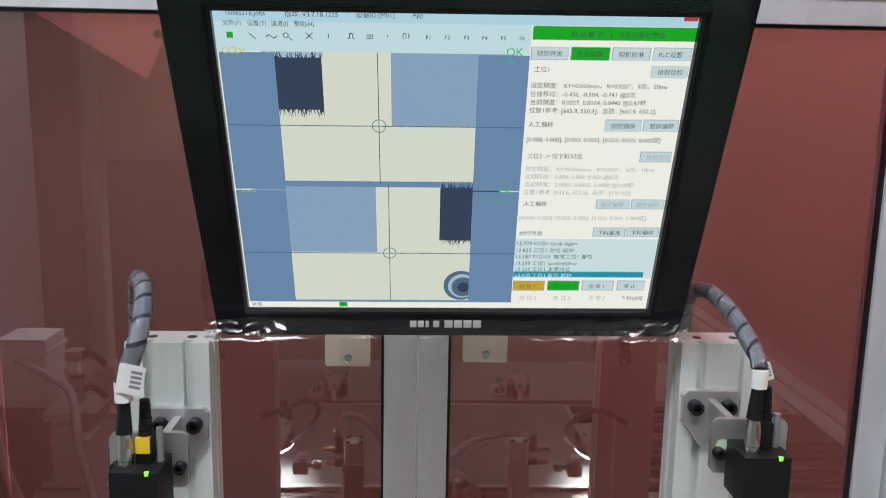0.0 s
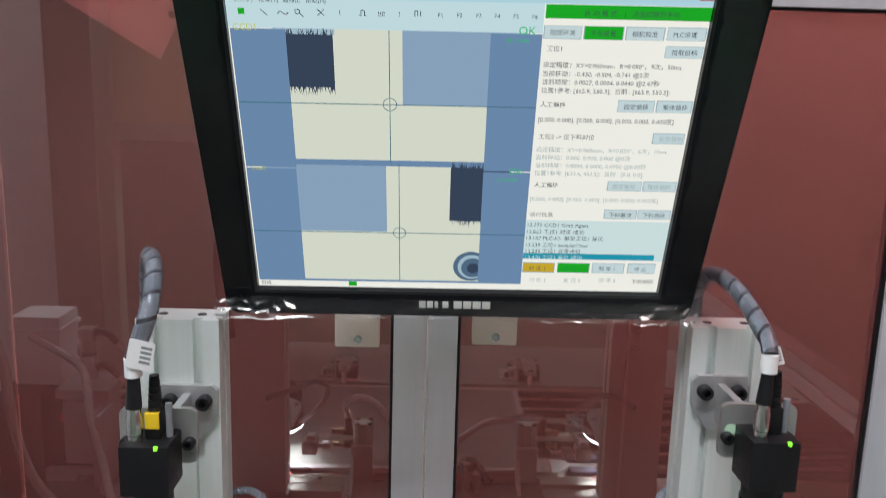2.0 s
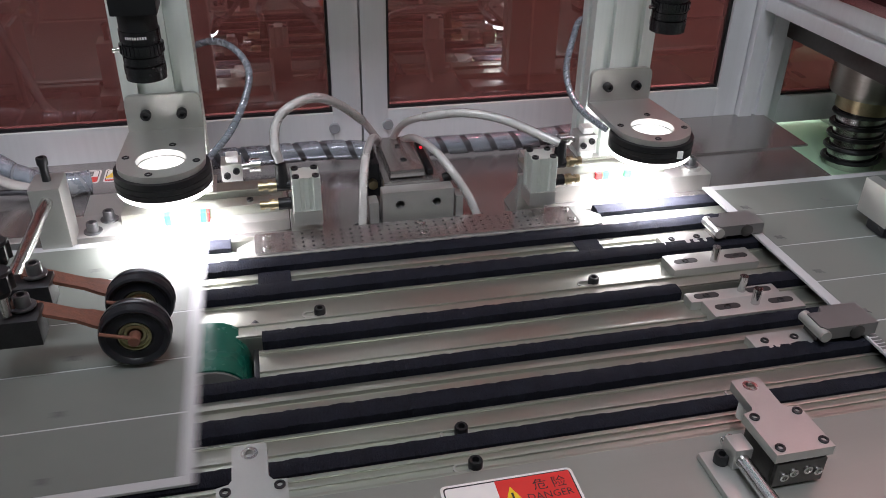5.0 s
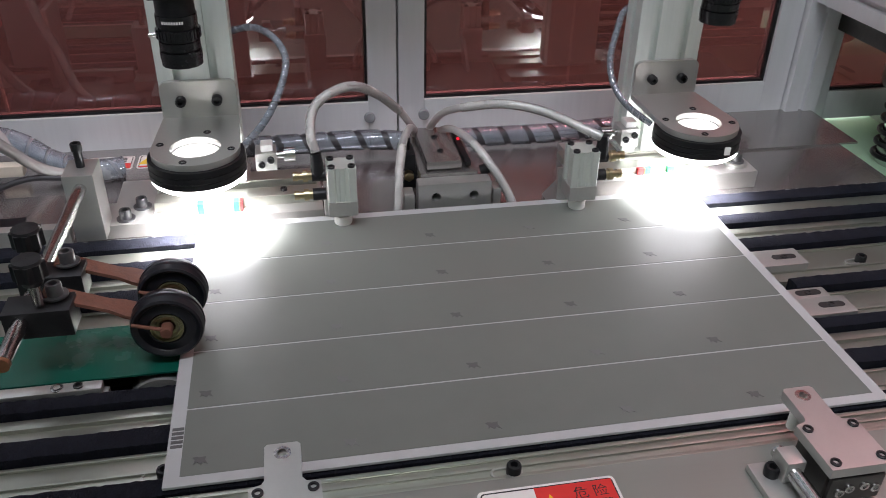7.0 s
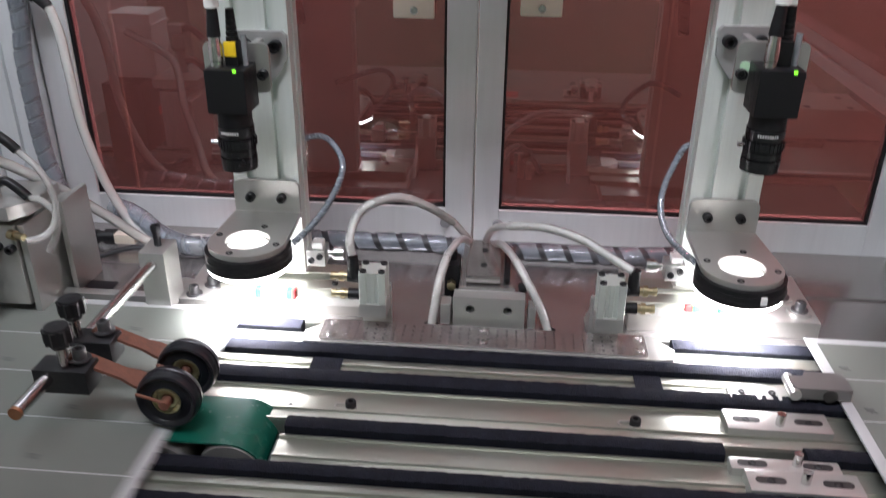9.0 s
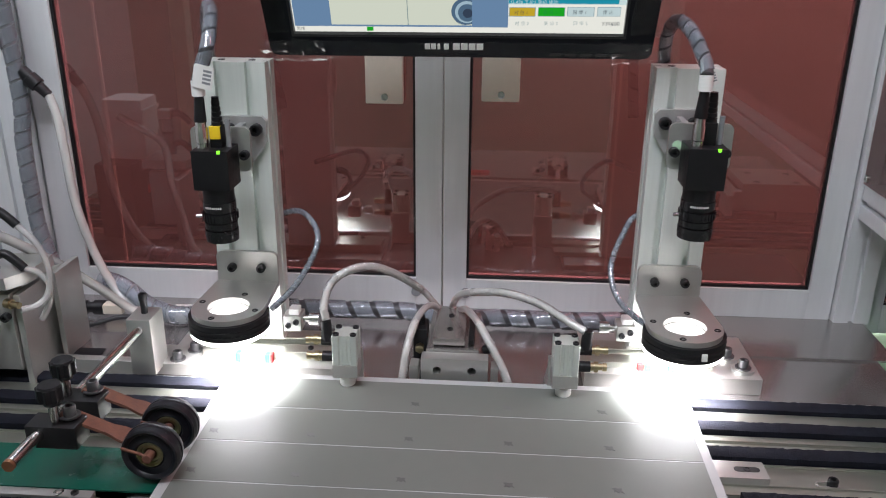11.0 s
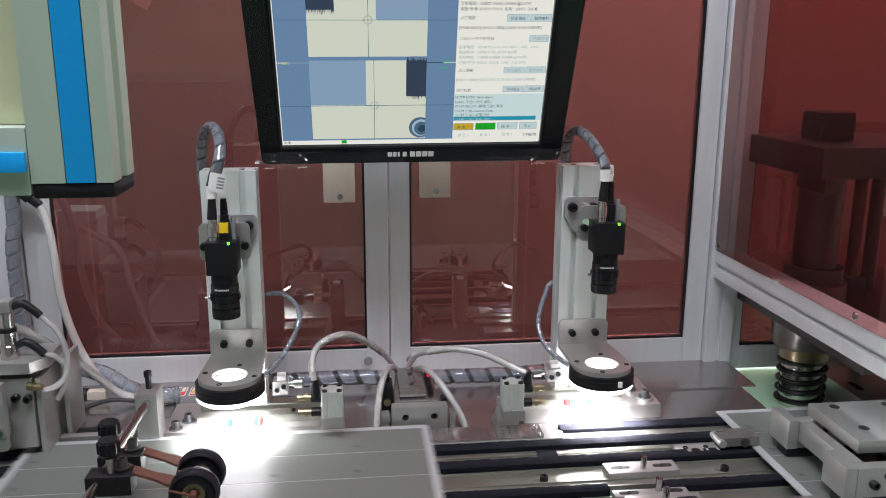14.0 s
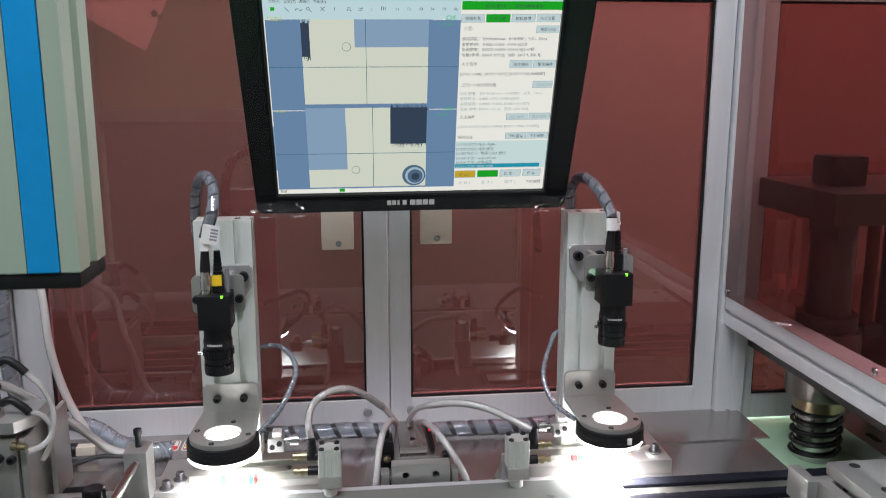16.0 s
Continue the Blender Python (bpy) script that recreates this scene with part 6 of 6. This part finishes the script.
part("spring", tube(B(), pts, 0.0033, 8, 2), GRAPHITE, pr, "black coil spring")
part("upper_column", cyl(B(), (px, py, 0.066), (px, py, 0.25), 0.0348, seg=32), DARK_STEEL, pr, "dark oiled column")
part("upper_flange", cyl(B(), (px, py, 0.0655), (px, py, 0.090), 0.047, seg=36), DARK_STEEL, pr)
part("top_plate", box(B(), 0.640, 1.20, 0.70, 1.0, 0.250, 0.298, 0.004), DARK_STEEL, pr, "thick dark top plate")
part("plate_step", box(B(), 0.66, 0.69, 0.72, 0.80, 0.225, 0.2498, 0.002), DARK_STEEL, pr)
part("nut", box(B(), 0.678, 0.735, 0.775, 0.835, 0.2985, 0.345, 0.006), GRAPHITE, pr, "black block nut")
part("side_rod", cyl(B(), (0.80, 0.84, 0.06), (0.80, 0.84, 0.25), 0.010, seg=18), RUST, pr, "thin coppery rod")
part("side_rod", cyl(B(), (0.86, 0.88, -0.16), (0.86, 0.88, 0.25), 0.012, seg=18), DARK_STEEL, pr)
part("rod_clamp", box(B(), 0.785, 0.818, 0.82, 0.86, 0.040, 0.062, 0.003), DARK_STEEL, pr)
part("lower_plate", box(B(), 0.775, 1.20, 0.72, 1.02, -0.16, -0.122, 0.003), MACHINED, pr, "ground lower die plate")
# black shape laid on the plate for the slot's shade
part("slot", plate(B(), [circle(0.800, 0.80, 0.006, 8, 0, 180) + circle(0.800, 0.775, 0.006, 8, 180, 360)], -0.1222, -0.1217), INK_AND_HOLE, pr)
part("upper_bed", box(B(), 0.64, 1.3, 0.55, 1.0, 0.0, 0.028, 0.003), DARK_STEEL, pr, "dark middle plate")
gp = thing("guard_plate", (0.90, 0.60, -0.10), "white rounded guard frame beyond the side pane", "guard")
part("frame", plate(B(), [rounded(0.0, 0.16, 0.0, 0.09, 0.012), rounded(0.012, 0.148, 0.012, 0.078, 0.008)], 0, 0.006, Matrix.Translation((0.76, 0.72, 0.185)) @ FRONT), NYLON, gp)
part("stem", box(B(), 0.835, 0.845, 0.714, 0.72, 0.0285, 0.1855), NYLON, gp)
slab("red_tray", 0.78, 1.0, 0.56, 0.70, 0.0282, 0.034, mat("red_plastic_tray", (0.62, 0.13, 0.16), 0.4), "flat red plastic tray on the press plate", kind="thing", category="tray")

# ---- near door with blue slot covers ----
nd = thing("profile_door", (-0.30, 0.01, 0.35), "grey-green profile door with bright blue slot covers", "door")
x0, x1, y0, y1, zb = -0.216, -0.176, -0.010, 0.030, 0.365
bm = plate(B(), [[(x0, y0), (-0.1995, y0), (-0.1995, y0 + 0.004), (-0.1845, y0 + 0.004), (-0.1845, y0), (x1, y0), (x1, 0.004), (x1 - 0.003, 0.005), (x1 - 0.003, 0.015), (x1, 0.016), (x1, y1), (x0, y1)]], zb, 1.0)
part("upright", bm, GREEN_GREY, nd, "grey-green upright profile")
part("slot_cover", box(B(), -0.199, -0.185, y0 - 0.0005, y0 + 0.0038, zb, 1.0, 0.0008), BLUE, nd, "bright blue slot cover")
part("end_cap", box(B(), x0, x1, y0, y1, zb - 0.008, zb - 0.0002, 0.0025), BLACK, nd, "black end cap")
part("crossbar", box(B(), -0.70, x0 - 0.0005, y0, y1, 0.359, 0.393, 0.001), GREEN_GREY, nd, "grey-green cross profile")
part("slot_cover", box(B(), -0.70, x0 - 0.001, y0 - 0.003, y0 - 0.0002, 0.371, 0.381, 0.0008), BLUE, nd, "bright blue slot cover")
part("panel", box(B(), -0.70, x0 - 0.0005, 0.006, 0.012, 0.3935, 1.0), YELLOW_GREY, nd, "pale yellow infill panel")
part("hanger", box(B(), -0.74, -0.7005, -0.012, 0.032, -1.05, 1.0, 0.002), GREEN_GREY, nd, "grey-green hinge post")

# ---- behind the tinted doors ----
pb = thing("pink_board", (-0.6, 1.65, 0.53), "pale pink board hanging behind the tinted door", "board")
m = Matrix.Translation((-0.525, 1.65, 0.531)) @ FRONT
part("sheet", plate(B(), [[(0, 0), (0.155, 0.325), (-0.185, 0.525), (-0.34, 0.20)]], 0, 0.004, m), PINK, pb)
# holes painted as black discs on the sheet
bm = B()
plate(bm, [circle(0.026, 0.086, 0.008, 12)], 0.004, 0.005, m)
plate(bm, [circle(0.038, 0.078, 0.006, 12)], 0.004, 0.005, m)
part("holes", bm, INK_AND_HOLE, pb)
part("hanger", cyl(B(), (-0.62, 1.652, 0.95), (-0.62, 1.652, 2.2), 0.004, seg=8), DARK_STEEL, pb)
# added cream bars that draw the pale upright lines in the panes
for x, z1 in ((0.250, 0.58), (-0.487, 0.58)):
    j = thing("pane_line_strip", (x, 0.945, -0.08), "thin pale strip added behind the tinted pane to draw an upright line", "strip", "pane strips")
    part("strip", box(B(), x - 0.0016, x + 0.0016, 0.9435, 0.946, -0.078, z1), CREAM_BOX, j)


# ---- what moves ----
CYCLES = ((-9.0, 0.48), (1.08, 4.155), (4.79, 8.25), (8.88, 12.73), (13.34, 99.0))


def pushed(u):
    """Way of a board, u seconds after the pusher starts."""
    if u <= 0:
        return 0.0
    d = 5.0 * u * u if u < 0.1 else min(0.05 + 0.98 * (u - 0.1), 0.631)
    return 0.631 + min(0.103, 0.69 * (u - 0.90)) if u > 0.90 else d


def motions():
    base = Vector((0.038, 0.49, -0.1035))
    for i, (b, (feed, push)) in enumerate(zip(boards, CYCLES)):
        wait = CYCLES[i - 1][1] - 0.33 if i else -9.0

        def dx(t):
            if t > push:
                u = t - push
                return pushed(u) if u < 1.30 else 0.734 + min(1.4, 1.6 * (u - 1.30))
            if t < feed:
                return -0.631 - min(0.9, max(0.0, 0.55 * (wait - t)))
            return min(0.0, -0.631 + 0.55 * (t - feed))

        times = [k / 10 for k in range(161) if k in (0, 160) or abs(dx(k / 10 - 0.1) - dx(k / 10)) > 1e-5 or abs(dx(k / 10 + 0.1) - dx(k / 10)) > 1e-5]
        walk(b, [(t, Matrix.Translation((base + Vector((dx(t), 0, 0))) * S)) for t in times])

    # pushers: up behind the board, along with it, down and back under the next one
    for p in pushers:
        home = p.location / S
        rows = [(0.0, home + Vector((-0.16, 0, -0.03)))]
        for feed, push in CYCLES[:-1]:
            if push - 0.4 > rows[-1][0]:
                rows.append((push - 0.35, home + Vector((-0.16, 0, -0.03))))
            rows.append((push - 0.15, home + Vector((-0.09, 0, 0))))
            for k in range(0, 12):
                rows.append((push + 0.1 * k, home + Vector((pushed(0.1 * k), 0, 0))))
            rows += [(push + 1.30, home + Vector((0.734, 0, 0))), (push + 1.42, home + Vector((0.72, 0, -0.035))), (push + 2.3, home + Vector((-0.16, 0, -0.035)))]
        rows.append((16.0, home + Vector((-0.16, 0, -0.03))))
        walk(p, [(t, Matrix.Translation(v * S)) for t, v in rows])

    # the camera pictures on the screen jump when the last board arrives
    for pieces, du, dv in ((target_top, -0.066, -0.095), (target_low, -0.065, 0.090), (brush_top, -0.070, 0.0), (brush_low, -0.056, 0.0), (wheel_low, -0.025, 0.0)):
        jump = Matrix.Translation(Vector((2 * W2 * du, 0, -SH * dv)) * S)
        for ob in pieces:
            walk(ob, [(0.0, Matrix()), (15.2, Matrix()), (15.3, jump), (16.0, jump)])

    # plungers press while the board rests in the station, stop pins stand up while it comes in
    for pl in plungers:
        rows = [(0.0, 0.0)]
        for (feed, push), nxt in zip(CYCLES[:-1], CYCLES[1:]):
            rows += [(push - 0.12, 0.0), (push - 0.02, 0.0125), (nxt[0] + 1.25, 0.0125), (nxt[0] + 1.40, 0.0)]
        rows.append((16.0, 0.0))
        walk(pl, [(t, Matrix.Translation((0, 0, z * S))) for t, z in rows])
    for pin in stop_pins:
        rows = [(0.0, -0.0175)]
        for (feed, push), nxt in zip(CYCLES[:-1], CYCLES[1:]):
            rows += [(push + 0.70, -0.0175), (push + 0.78, 0.0), (nxt[0] + 1.5, 0.0), (nxt[0] + 1.65, -0.0175)]
        rows = [r for r in rows if r[0] < 16.0] + [(16.0, -0.0175)]
        walk(pin, [(t, Matrix.Translation((0, 0, z * S))) for t, z in rows])


motions()
